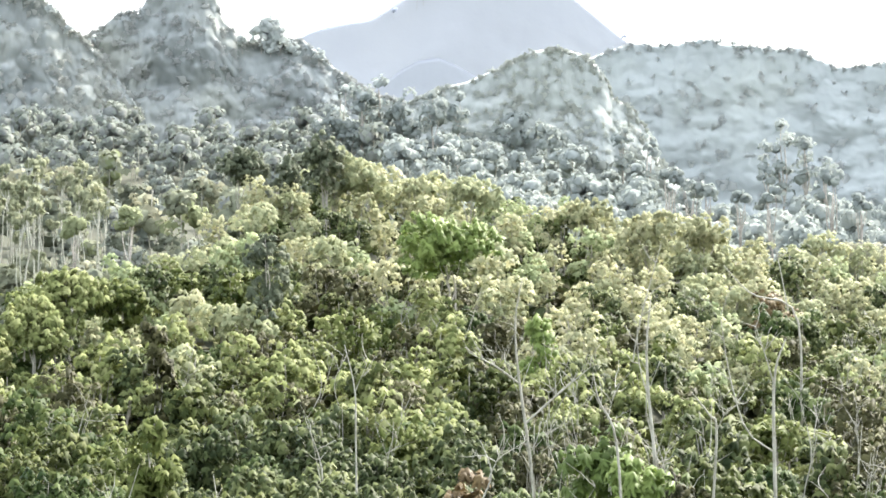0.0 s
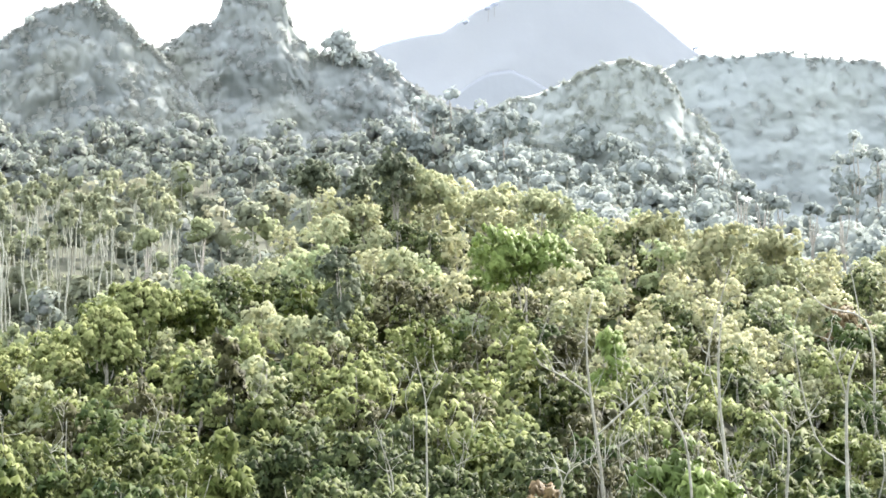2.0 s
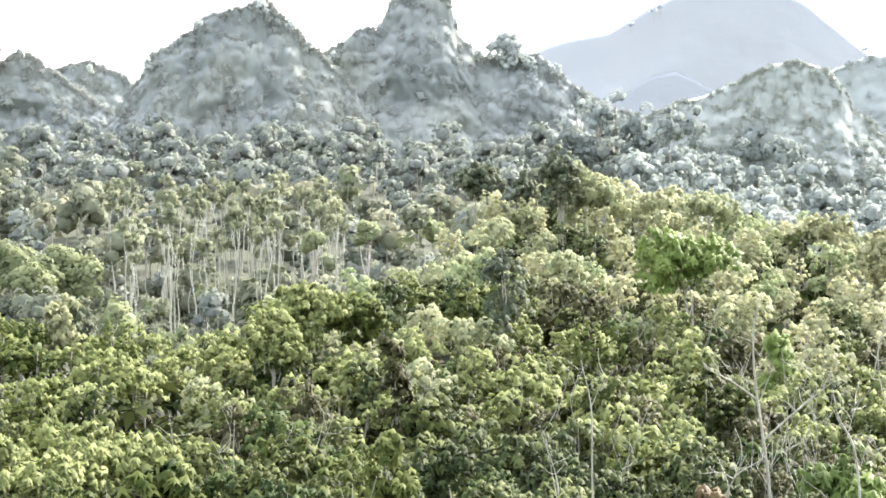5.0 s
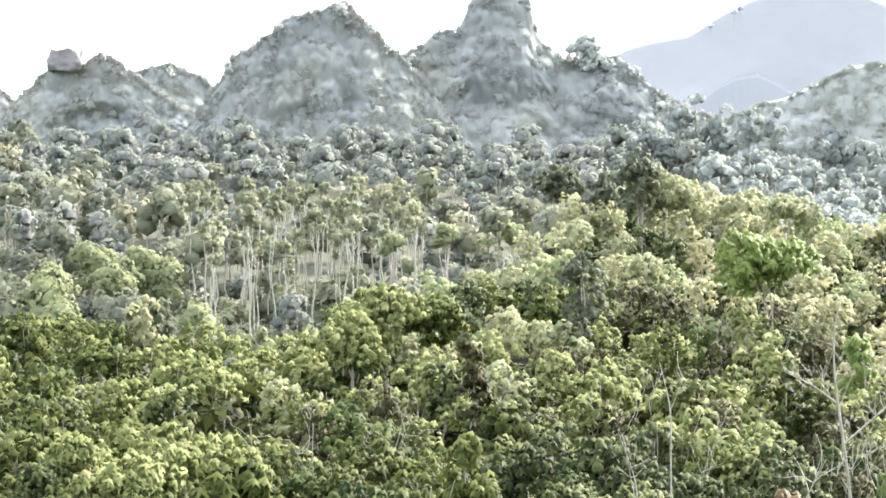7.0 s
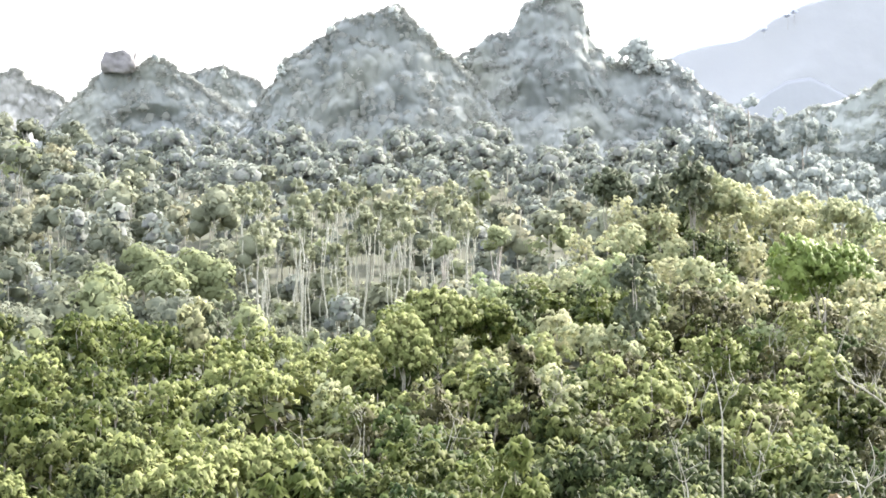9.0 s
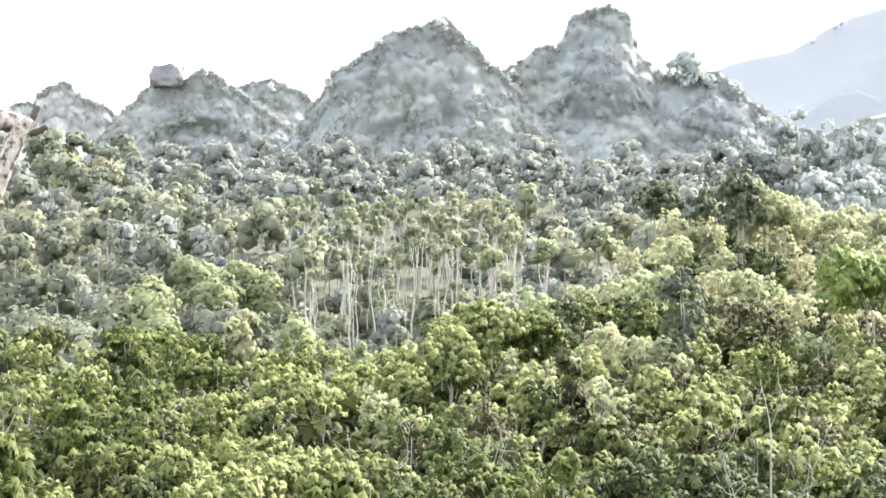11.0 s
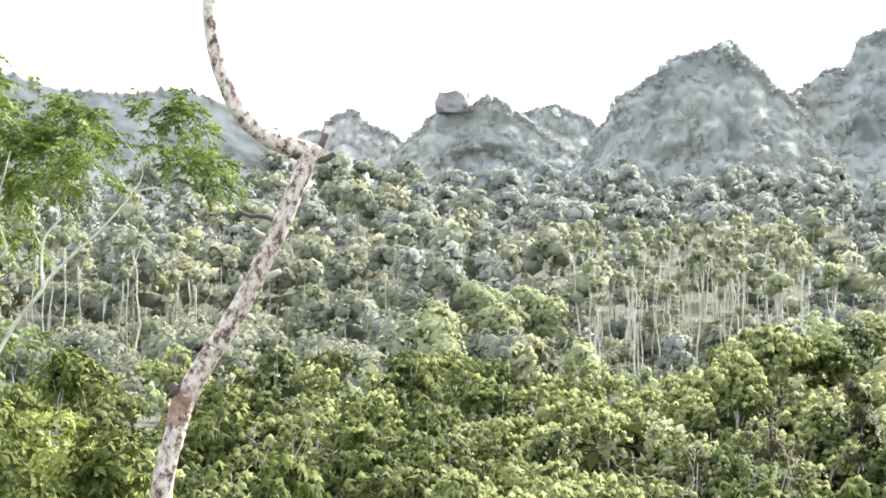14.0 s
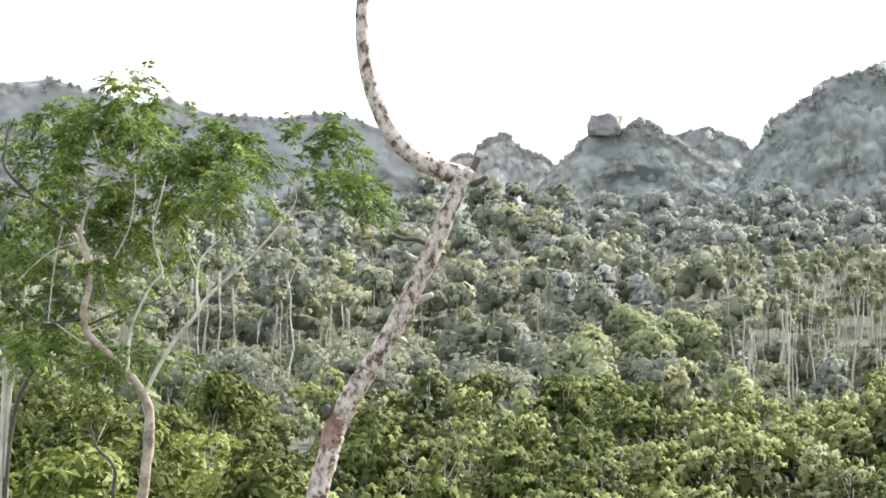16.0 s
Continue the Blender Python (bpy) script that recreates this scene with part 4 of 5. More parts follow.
for i in range(8):
    h, R = rng.uniform(8, 15), rng.uniform(2.6, 4.6)
    w, body, sprig = mass_tree(rng, h, R, max(1.6, h - R * rng.uniform(1.8, 3.2)), 11, int(44 * R), 0.55, limbs=2)
    near_valley.append([("masses", body, MID_MATS[i][0]), ("sprigs", sprig, MID_MATS[i][1]), ("stems", w, M_BARK)])
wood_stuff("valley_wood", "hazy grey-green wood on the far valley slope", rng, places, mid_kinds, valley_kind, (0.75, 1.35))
wood_stuff("valley_wood", "soft green wood along the foot of the valley", rng, extra, near_valley, lambda g, a, r: ((1, 6, 1, 6, 0, 3, 1, 7, 6, 1) if a > 18 else (0, 1, 1, 3, 5, 6, 6, 7, 4, 2))[int(g.integers(10))], (0.75, 1.25))
under = scatter(rng, 7.5, 15.5, 356, 425, 3.8)
wood_stuff("valley_shrubs", "small bushes on the ground below the tall stand", rng, under, mid_kinds, lambda g, a, r: (17, 18, 17, 16, 18)[int(g.integers(5))], (0.5, 1.0))
wood_stuff("valley_shrubs", "low grey-green bushes on the valley floor", rng, low, mid_kinds, lambda g, a, r: (19, 17, 19, 16, 19)[int(g.integers(5))] if r < 350 else 16 + int(g.integers(5)), (0.7, 1.3))


# ---------------------------------------------------------------- skyline trees and rocks
def crown_tree(az, el_foot, el_top, d, rad, material, label, name="tree", n=60, leaf=0.8, bark=None, lobes=7, low=0.3):
    """A single tree far off, from its foot to its top."""
    a, b = spot(az, el_foot, d), spot(az, el_top, d)
    a[2] -= 0.6
    h = b[2] - a[2]
    wood, body, sprig = mass_tree(rng, h, rad, max(h * low, h - rad * 1.9) if low > 0.2 else h * low, lobes, n, leaf, 0.011 * h, 4)
    ob = thing(name, a, label, "tree", "single trees in the distance")
    part("trunk", wood, bark or M_BARK_GREY, ob, smooth=True)
    crown = part("crown", body, MASS_OF.get(material, material), ob, smooth=True)
    part("foliage", sprig, material, crown)["kind"] = "stuff"
    return ob


MASS_OF = {M_PALE4: M_MASS6, M_RIDGE: M_RIDGE_MASS, M_PALE: M_MASS, M_PALE2: M_MASS2, M_SOFT: M_MASS3}
RIDGE_LABEL = "lone round-crowned tree on the skyline of a limestone hill"
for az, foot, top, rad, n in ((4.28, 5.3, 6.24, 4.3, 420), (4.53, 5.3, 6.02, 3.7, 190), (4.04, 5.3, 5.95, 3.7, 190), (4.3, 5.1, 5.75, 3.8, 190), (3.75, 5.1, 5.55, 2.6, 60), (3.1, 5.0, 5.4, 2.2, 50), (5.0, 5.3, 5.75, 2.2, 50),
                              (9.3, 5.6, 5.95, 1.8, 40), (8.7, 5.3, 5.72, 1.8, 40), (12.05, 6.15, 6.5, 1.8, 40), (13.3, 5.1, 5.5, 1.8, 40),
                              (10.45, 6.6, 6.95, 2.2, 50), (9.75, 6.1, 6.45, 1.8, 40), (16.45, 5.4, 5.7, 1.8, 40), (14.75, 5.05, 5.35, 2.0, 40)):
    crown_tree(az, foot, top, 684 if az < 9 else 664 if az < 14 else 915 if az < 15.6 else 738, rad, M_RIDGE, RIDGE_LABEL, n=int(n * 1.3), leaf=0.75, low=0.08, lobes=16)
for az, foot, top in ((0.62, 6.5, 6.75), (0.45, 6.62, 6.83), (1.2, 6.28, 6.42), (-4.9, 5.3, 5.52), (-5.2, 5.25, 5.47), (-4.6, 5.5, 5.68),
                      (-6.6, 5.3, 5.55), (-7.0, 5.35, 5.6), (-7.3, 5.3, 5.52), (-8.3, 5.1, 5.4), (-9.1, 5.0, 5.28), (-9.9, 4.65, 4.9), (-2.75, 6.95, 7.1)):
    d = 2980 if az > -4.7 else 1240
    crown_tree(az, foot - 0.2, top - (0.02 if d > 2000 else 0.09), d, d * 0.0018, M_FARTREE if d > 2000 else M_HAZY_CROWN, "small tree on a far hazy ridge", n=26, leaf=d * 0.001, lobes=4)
for az, top, rad in ((-5.76, 2.45, 2.6), (-6.67, 1.9, 2.2), (-7.44, 1.85, 2.0), (-8.21, 1.9, 2.2), (-9.67, 2.35, 2.4), (-10.4, 1.7, 2.2), (-6.2, 2.2, 2.6)):
    g = at_polar(az, 400)
    foot = math.degrees(math.atan2(g[2] - EYE, 400))
    crown_tree(az, foot, top, 400, rad, M_PALE4, "slender tall tree in haze behind the crest", n=90, leaf=0.7)
for az, top, rad, d in ((15.6, 0.95, 5.0, 330), (16.6, 1.1, 4.5, 335), (14.8, 0.6, 3.6, 330), (17.6, 0.5, 3.8, 325), (9.2, 1.25, 2.3, 340), (7.85, 1.5, 2.4, 345), (16.1, 0.5, 3.8, 322)):
    g = at_polar(az, d)
    foot = math.degrees(math.atan2(g[2] - EYE, d))
    crown_tree(az, foot, top, d, rad, M_SOFT, "soft yellow-green bamboo-like tree in the valley", n=int(42 * rad * rad), leaf=0.5, lobes=11)
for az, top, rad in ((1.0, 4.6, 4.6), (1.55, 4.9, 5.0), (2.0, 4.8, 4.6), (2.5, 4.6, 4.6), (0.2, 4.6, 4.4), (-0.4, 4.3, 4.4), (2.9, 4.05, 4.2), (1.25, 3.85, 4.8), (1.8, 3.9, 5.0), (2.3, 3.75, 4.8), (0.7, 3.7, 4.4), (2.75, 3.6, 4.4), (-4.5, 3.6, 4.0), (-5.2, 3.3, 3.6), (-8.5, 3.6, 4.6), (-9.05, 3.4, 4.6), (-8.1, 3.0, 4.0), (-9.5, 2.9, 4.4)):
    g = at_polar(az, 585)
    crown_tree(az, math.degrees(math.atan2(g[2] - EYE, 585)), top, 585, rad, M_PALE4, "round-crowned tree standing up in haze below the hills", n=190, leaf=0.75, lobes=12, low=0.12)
for az, el, d in ((20.3, 3.0, 560), (18.2, 3.3, 600), (22.6, 2.6, 520), (17.0, 2.4, 500), (20.2, 3.7, 640), (20.75, 3.85, 645), (21.3, 3.75, 640), (21.9, 3.85, 645), (19.6, 3.5, 640)):
    g = at_polar(az, d)
    foot = math.degrees(math.atan2(g[2] - EYE, d))
    crown_tree(az, foot, el + 0.5, d, 4.0, M_PALE, "tall round-crowned tree rising over the wood", n=120, leaf=0.8)


def boulder(name, label, az, el, d, size, seed, material):
    """A craggy block of rock."""
    bm = bmesh.new()
    bmesh.ops.create_icosphere(bm, subdivisions=4, radius=1.0)
    for v in bm.verts:
        q = v.co.copy()
        v.co = Vector((max(-0.75, min(0.75, q.x)), max(-0.75, min(0.75, q.y)), max(-0.6, min(0.6, q.z)))) * (1 + 0.28 * noise.fractal(q * 1.6 + Vector((seed, 0, 0)), 1.0, 2.0, 4))
        v.co = Vector((v.co.x * size[0], v.co.y * size[1], v.co.z * size[2]))
    me = bpy.data.meshes.new(name)
    bm.to_mesh(me); bm.free()
    me.materials.append(material)
    me.polygons.foreach_set("use_smooth", [True] * len(me.polygons))
    ob = new(name, me)
    ob.matrix_basis = Matrix.Translation(tuple(spot(az, el, d)))
    return tagged(ob, label, "rock", "rocks on the hills")


boulder("rock", "dark block of limestone on a hilltop", 17.33, 5.42, 740, (6.4, 5.5, 5.4), 2, M_CAP)


# ---------------------------------------------------------------- bare pale trees of the slope
def smoothed(pts, n):
    """Points along a smooth curve through pts (rows of any width)."""
    pts = np.asarray(pts, float)
    ext = np.vstack([2 * pts[0] - pts[1], pts, 2 * pts[-1] - pts[-2]])
    out = []
    for t in np.linspace(0, len(pts) - 1 - 1e-6, n):
        i = int(t); u = t - i
        a, b, c, d = ext[i:i + 4]
        out.append(0.5 * (2 * b + (c - a) * u + (2 * a - 5 * b + 4 * c - d) * u * u + (3 * b - a - 3 * c + d) * u ** 3))
    return np.array(out)


def stem(pts, d, n=14, sides=9, wob=0.06, depth=0.0):
    """A stem through (degrees left, degrees up, radius in metres), d metres off; depth moves its tip away."""
    c = smoothed(pts, n)
    path = np.array([spot(a, e, d + depth * i / n) for i, (a, e, r) in enumerate(c)])
    path += np.cumsum(rng.normal(0, 0.03, path.shape), axis=0) * c[:, 2:3]
    return path, np.maximum(c[:, 2], 0.004), sides, wob


def stem_arrays(st, foot):
    v, f = tube(st[0] - foot, st[1], st[2], st[3], rng)
    return v, f


def bare_tree(d, trunk, branches, label, name="bare_tree", bark=None, twigs=10, group="bare trees of the slope"):
    """A pale, nearly leafless tree: a trunk, limbs and fine twigs."""
    trunk = [(a, e, r * 0.55) for a, e, r in trunk]
    branches = [[(a, e, r * 0.6) for a, e, r in b] for b in branches]
    st = stem(trunk, d)
    g = st[0][0].copy()
    ob = thing(name, g, label, "tree", group)
    part("trunk", stem_arrays(st, g), bark or M_BARK, ob, smooth=True)
    for b in branches:
        bs = stem(b, d, 9, 6)
        part("limb", stem_arrays(bs, g), bark or M_BARK, ob, smooth=True)
    for i in range(twigs):
        src = stem(branches[i % len(branches)] if branches else trunk, d, 9, 5)
        k = int(rng.integers(4, 9))
        a = src[0][k]
        part("twig", tube(bent(a - g, a - g + np.array((rng.normal(0, 0.9), rng.normal(0, 0.6), rng.uniform(0.3, 1.6))), rng, 5, 0.25), np.linspace(0.03, 0.008, 5), 4), bark or M_BARK, ob)
    return ob


BARE = "bare pale-stemmed tree with thin twisted limbs on the slope"
bare_tree(127, [(-5.39, -7.5, 0.2), (-5.26, -4.81, 0.17), (-5.12, -3.26, 0.15), (-5.10, -1.99, 0.11), (-5.2, -1.0, 0.05)],
          [[(-5.14, -3.5, 0.07), (-4.9, -2.6, 0.05), (-4.85, -1.6, 0.02)], [(-4.74, -2.55, 0.05), (-4.96, -1.42, 0.06), (-5.47, 0.41, 0.03)]], BARE)
bare_tree(124, [(-2.35, -7.6, 0.19), (-2.18, -5.22, 0.16), (-1.98, -3.67, 0.14), (-1.84, -2.54, 0.11), (-1.81, -1.41, 0.07), (-2.0, -0.41, 0.03)],
          [[(-1.9, -3.1, 0.09), (-1.34, -2.68, 0.06), (-0.64, -2.32, 0.02)], [(-2.04, -4.1, 0.1), (-2.83, -3.39, 0.08), (-3.68, -2.69, 0.03)]], BARE, twigs=16)
bare_tree(125, [(-8.3, -7.6, 0.2), (-8.23, -4.52, 0.17), (-8.27, -2.84, 0.12), (-8.53, -2.0, 0.06)],
          [[(-8.23, -4.8, 0.09), (-7.54, -4.24, 0.08), (-7.13, -2.84, 0.06), (-6.93, -1.43, 0.03)], [(-8.26, -3.2, 0.07), (-8.0, -2.3, 0.04), (-7.8, -1.7, 0.02)]], BARE, twigs=18)
bare_tree(128, [(-6.6, -7.6, 0.16), (-6.81, -4.38, 0.12), (-6.63, -3.89, 0.1), (-6.21, -3.33, 0.04)], [[(-6.8, -4.3, 0.06), (-7.1, -3.7, 0.02)]], BARE, twigs=6)
bare_tree(126, [(2.2, -7.4, 0.1), (2.22, -4.35, 0.09), (2.24, -3.22, 0.07), (2.49, -2.09, 0.03)], [[(2.24, -3.3, 0.04), (1.9, -2.5, 0.02)]], BARE, twigs=5)
bare_tree(113, [(-4.5, -7.5, 0.14), (-4.31, -4.52, 0.11), (-3.89, -3.54, 0.08), (-3.75, -2.83, 0.03)], [[(-4.1, -4.0, 0.05), (-4.3, -3.2, 0.02)]], BARE, twigs=5)
bare_tree(110, [(-0.8, -7.6, 0.1), (-0.89, -6.2, 0.09), (-1.18, -5.36, 0.07), (-0.91, -4.51, 0.03)], [[(-1.1, -5.5, 0.05), (-1.5, -4.6, 0.02)]], BARE, twigs=6)
bare_tree(190, [(-8.9, -4.5, 0.2), (-8.81, -1.44, 0.15), (-7.70, -0.87, 0.12), (-7.01, -0.16, 0.05)], [[(-8.6, -1.3, 0.1), (-8.4, -0.2, 0.06), (-8.2, 0.6, 0.03)]], BARE, twigs=14)
for k in range(92):
    az = rng.uniform(-11, 6) if k < 32 else rng.uniform(6, 30) if k < 46 else rng.uniform(-11, -0.5)
    r = rng.uniform(105, 180 if az > 8 else 250 if k < 46 else 195)
    g = at_polar(az, r)
    base = math.degrees(math.atan2(g[2] - EYE - 0.3, r))
    top = math.degrees(math.atan2(g[2] + rng.uniform(8.5, 11.5) - EYE, r))
    w = rng.uniform(0.05, 0.11)
    sw = rng.normal(0, 0.35, 3) * 110 / r
    bare_tree(r, [(az, base, w * 1.3), (az + sw[0], base + (top - base) * 0.4, w), (az + sw[1], base + (top - base) * 0.7, w * 0.7), (az + sw[2], top, w * 0.25)],
              [[(az + sw[1] * 0.9, base + (top - base) * 0.62, w * 0.5), (az + sw[1] + rng.normal(0, 0.5) * 110 / r, base + (top - base) * 0.92, w * 0.2)]],
              "slim pale stem with few twigs among the trees", twigs=4)


# ---------------------------------------------------------------- the leaning dead trunk
D = 31.0
trunk_path = [(24.95, -9.0, 0.170), (24.70, -6.2, 0.158), (24.52, -3.94, 0.145), (24.25, -2.9, 0.143), (23.97, -1.94, 0.148), (23.4, -0.95, 0.139), (22.85, -0.09, 0.137),
              (21.73, 2.04, 0.129), (21.03, 3.75, 0.118), (20.74, 4.22, 0.112)]
st = stem(trunk_path, D, 150, 16, 0.015)
foot = st[0][0].copy()
dead = thing("dead_tree", foot, "leaning dead tree with blotched pale bark and one upcurved limb", "tree")
part("trunk", stem_arrays(st, foot), M_SNAG, dead, smooth=True)
limb = stem([(20.74, 4.10, 0.110), (21.05, 4.24, 0.129), (21.74, 4.46, 0.131), (22.22, 4.78, 0.127), (22.6, 5.16, 0.120), (22.95, 5.75, 0.112), (23.18, 6.35, 0.106), (23.36, 7.2, 0.097),
             (23.43, 7.9, 0.092), (23.41, 8.6, 0.087), (23.3, 9.8, 0.078), (22.9, 11.5, 0.055)], D, 48, 14, 0.02)
part("limb", stem_arrays(limb, foot), M_SNAG, dead, smooth=True)
for pts in ([(20.72, 4.2, 0.06), (20.6, 4.42, 0.055), (20.5, 4.62, 0.045)], [(20.72, 3.95, 0.05), (20.5, 4.02, 0.05), (20.3, 4.14, 0.035)],
            [(21.65, 2.3, 0.05), (21.9, 2.5, 0.035), (22.15, 2.56, 0.032), (22.4, 2.56, 0.028), (22.66, 2.68, 0.018)]):
    part("stub", stem_arrays(stem(pts, D, 10, 8, 0.12), foot), M_BARK_DARK, dead, "dark broken branch stub", True)
for pts in ([(22.1, 0.98, 0.055), (21.88, 1.08, 0.05), (21.64, 1.18, 0.038)], [(21.85, 1.95, 0.05), (22.18, 2.08, 0.042), (22.34, 2.24, 0.03)], [(21.5, 2.55, 0.045), (21.75, 2.72, 0.035), (21.86, 2.85, 0.02)], [(22.6, 0.1, 0.05), (22.36, 0.02, 0.035), (22.28, -0.05, 0.02)]):
    part("stub", stem_arrays(stem(pts, D, 8, 8, 0.08), foot), M_BARK, dead, "pale broken branch stub", True)
# a stretch of red-brown bare wood round the trunk, and a dark knot beside it
at = [i for i, c in enumerate(st[0]) if -2.78 < math.degrees(math.atan2(c[2] - EYE, D)) < -1.82]
swell = np.sin(np.linspace(0.25, 2.9, len(at)))
scar = tube(np.array([st[0][i] for i in at]) + np.outer(swell, (-0.008, -0.014, 0.0)) - foot, np.array([st[1][i] for i in at]) * (0.955 + 0.06 * swell), 22, 0.05, rng)
part("scar", scar, M_SCAR, dead, "reddish-brown bare wood", True)
part("knot", stem_arrays(stem([(24.05, -1.85, 0.03), (24.2, -1.86, 0.085), (24.27, -1.78, 0.075), (24.28, -1.62, 0.03)], D - 0.03, 8, 9, 0.15), foot), M_BARK_DARK, dead, "dark knot", True)


# ---------------------------------------------------------------- feathery tree
def sprays(rng, pos, way, pairs, length, leaflet):
    """Drooping compound leaves: small leaflets in pairs along a bent midrib."""
    n = len(pos)
    way = way / (np.linalg.norm(way, axis=1)[:, None] + 1e-9)
    side = np.cross(way, (0, 0, 1.0)); side /= np.linalg.norm(side, axis=1)[:, None] + 1e-9
    L = length * rng.uniform(0.6, 1.3, n)[:, None, None]
    t = (np.arange(pairs) + 1) / pairs
    mid = pos[:, None] + way[:, None] * L * t[None, :, None] - np.array((0, 0, 1.0)) * (L * 0.5 * (t ** 2)[None, :, None])
    vs = []
    for sgn in (-1, 1):
        d = side[:, None] * sgn * 0.8 + way[:, None] * 0.45 + rng.normal(0, 0.22, (n, pairs, 3)) - np.array((0, 0, 0.6))
        d /= np.linalg.norm(d, axis=2)[..., None]
        up = np.cross(d, way[:, None] + rng.normal(0, 0.3, (n, pairs, 3))); up /= np.linalg.norm(up, axis=2)[..., None] + 1e-9
        w = np.cross(d, up)
        ll = leaflet * rng.uniform(0.7, 1.25, (n, pairs, 1))
        vs.append(np.stack([mid, mid + d * ll * 0.5 + w * ll * 0.14, mid + d * ll, mid + d * ll * 0.5 - w * ll * 0.14], 2).reshape(-1, 3))
    v = np.concatenate(vs)
    return v, np.arange(len(v)).reshape(-1, 4)


D2 = 28.0
tree_stems = [
    ([(28.95, -9.5, 0.081), (28.92, -4.88, 0.069), (28.80, -3.4, 0.066), (28.72, -1.88, 0.062), (29.04, -1.11, 0.053), (29.29, -0.83, 0.050), (30.09, -0.07, 0.047), (30.35, 0.3, 0.047),
      (30.36, 0.84, 0.045), (30.25, 1.40, 0.041), (30.36, 2.24, 0.035), (30.54, 2.73, 0.030)], 70, "trunk"),
    ([(30.54, 2.73, 0.034), (31.10, 3.15, 0.025), (31.66, 3.56, 0.022), (32.29, 4.17, 0.019), (32.30, 4.73, 0.015), (32.2, 5.4, 0.009)], 24, "dark_limb"),
    ([(28.72, -1.95, 0.045), (28.80, -1.39, 0.041), (28.21, -0.2, 0.038), (27.59, 0.58, 0.035), (27.38, 0.94, 0.032), (26.75, 1.58, 0.027), (26.13, 2.15, 0.024), (25.57, 2.79, 0.020), (25.29, 3.08, 0.017), (24.79, 3.23, 0.012), (24.22, 3.13, 0.007)], 40, "limb"),
    ([(27.52, 0.72, 0.026), (27.55, 1.43, 0.022), (27.46, 2.0, 0.019), (27.12, 2.45, 0.015), (27.2, 2.9, 0.007)], 16, "limb"),
    ([(29.25, -0.8, 0.034), (29.18, 0.2, 0.027), (28.92, 0.85, 0.024), (28.67, 1.35, 0.021), (28.40, 1.68, 0.018), (28.59, 2.27, 0.017), (28.64, 2.83, 0.015), (28.46, 3.54, 0.011), (28.33, 4.1, 0.006)], 26, "limb"),
    ([(30.44, 2.45, 0.027), (30.34, 3.09, 0.022), (30.04, 3.93, 0.018), (29.94, 4.36, 0.013), (30.15, 5.2, 0.007)], 18, "limb"),
    ([(25.29, 3.08, 0.013), (25.08, 3.58, 0.011), (25.22, 4.0, 0.010), (25.58, 4.42, 0.008), (25.87, 4.77, 0.007), (26.29, 5.1, 0.005)], 16, "limb"),
    ([(29.6, 2.0, 0.013), (29.22, 2.82, 0.012), (29.10, 3.95, 0.009), (29.2, 5.2, 0.006), (29.5, 6.1, 0.005)], 16, "limb"),
    ([(27.47, 2.9, 0.009), (27.75, 2.28, 0.009), (27.55, 1.7, 0.011)], 8, "limb"),
    ([(30.40, 2.38, 0.017), (31.02, 2.24, 0.012), (31.57, 1.81, 0.009), (31.97, 1.39, 0.006)], 10, "limb"),
    ([(30.89, 2.8, 0.015), (31.08, 1.68, 0.012), (31.2, 0.41, 0.009)], 10, "limb"),
    ([(29.62, -7.5, 0.03), (29.56, -3.94, 0.026), (29.50, -3.35, 0.024), (29.64, -3.0, 0.022), (29.99, -2.65, 0.018), (30.14, -2.1, 0.01)], 14, "side_stem"),
    ([(30.36, 0.5, 0.02), (30.9, 0.42, 0.016), (31.4, 0.37, 0.014), (31.76, 0.68, 0.012), (32.13, 1.05, 0.01), (32.39, 1.42, 0.008)], 16, "dark_limb"),
    ([(30.2, -0.1, 0.022), (30.34, -0.1, 0.018), (30.70, 0.14, 0.014), (31.02, 0.37, 0.011), (31.33, 0.42, 0.008)], 12, "limb"),
    ([(30.35, 0.3, 0.017), (30.15, 0.38, 0.015), (29.42, 0.70, 0.012), (28.67, 0.90, 0.009), (28.18, 1.21, 0.006)], 14, "dark_limb"),
    ([(30.25, 0.15, 0.016), (29.54, 0.57, 0.012), (29.76, 1.13, 0.010), (29.90, 1.63, 0.006)], 12, "limb"),
    ([(29.3, -0.85, 0.016), (30.02, -0.62, 0.012), (30.64, -0.77, 0.010), (31.25, -1.12, 0.009), (31.94, -1.40, 0.006)], 14, "dark_limb"),
    ([(31.5, 3.45, 0.014), (32.00, 3.55, 0.010), (32.42, 3.75, 0.007)], 8, "dark_limb"),
]
foot = stem(tree_stems[0][0], D2, 70)[0][0]
feather = thing("feathery_tree", foot, "twisting pale-barked tree with drooping feathery green leaves", "tree")
for pts, n, nm in tree_stems:
    if nm == "limb":
        pts = [(a, e, r * 0.74) for a, e, r in pts]
    part("limb" if nm == "dark_limb" else nm, stem_arrays(stem(pts, D2, n, 9 if nm == "trunk" else 6, 0.06), foot), {"trunk": M_STEM, "limb": M_STEM_PALE, "side_stem": M_BARK_DARK, "dark_limb": M_BARK_DARK}[nm], feather, smooth=True)

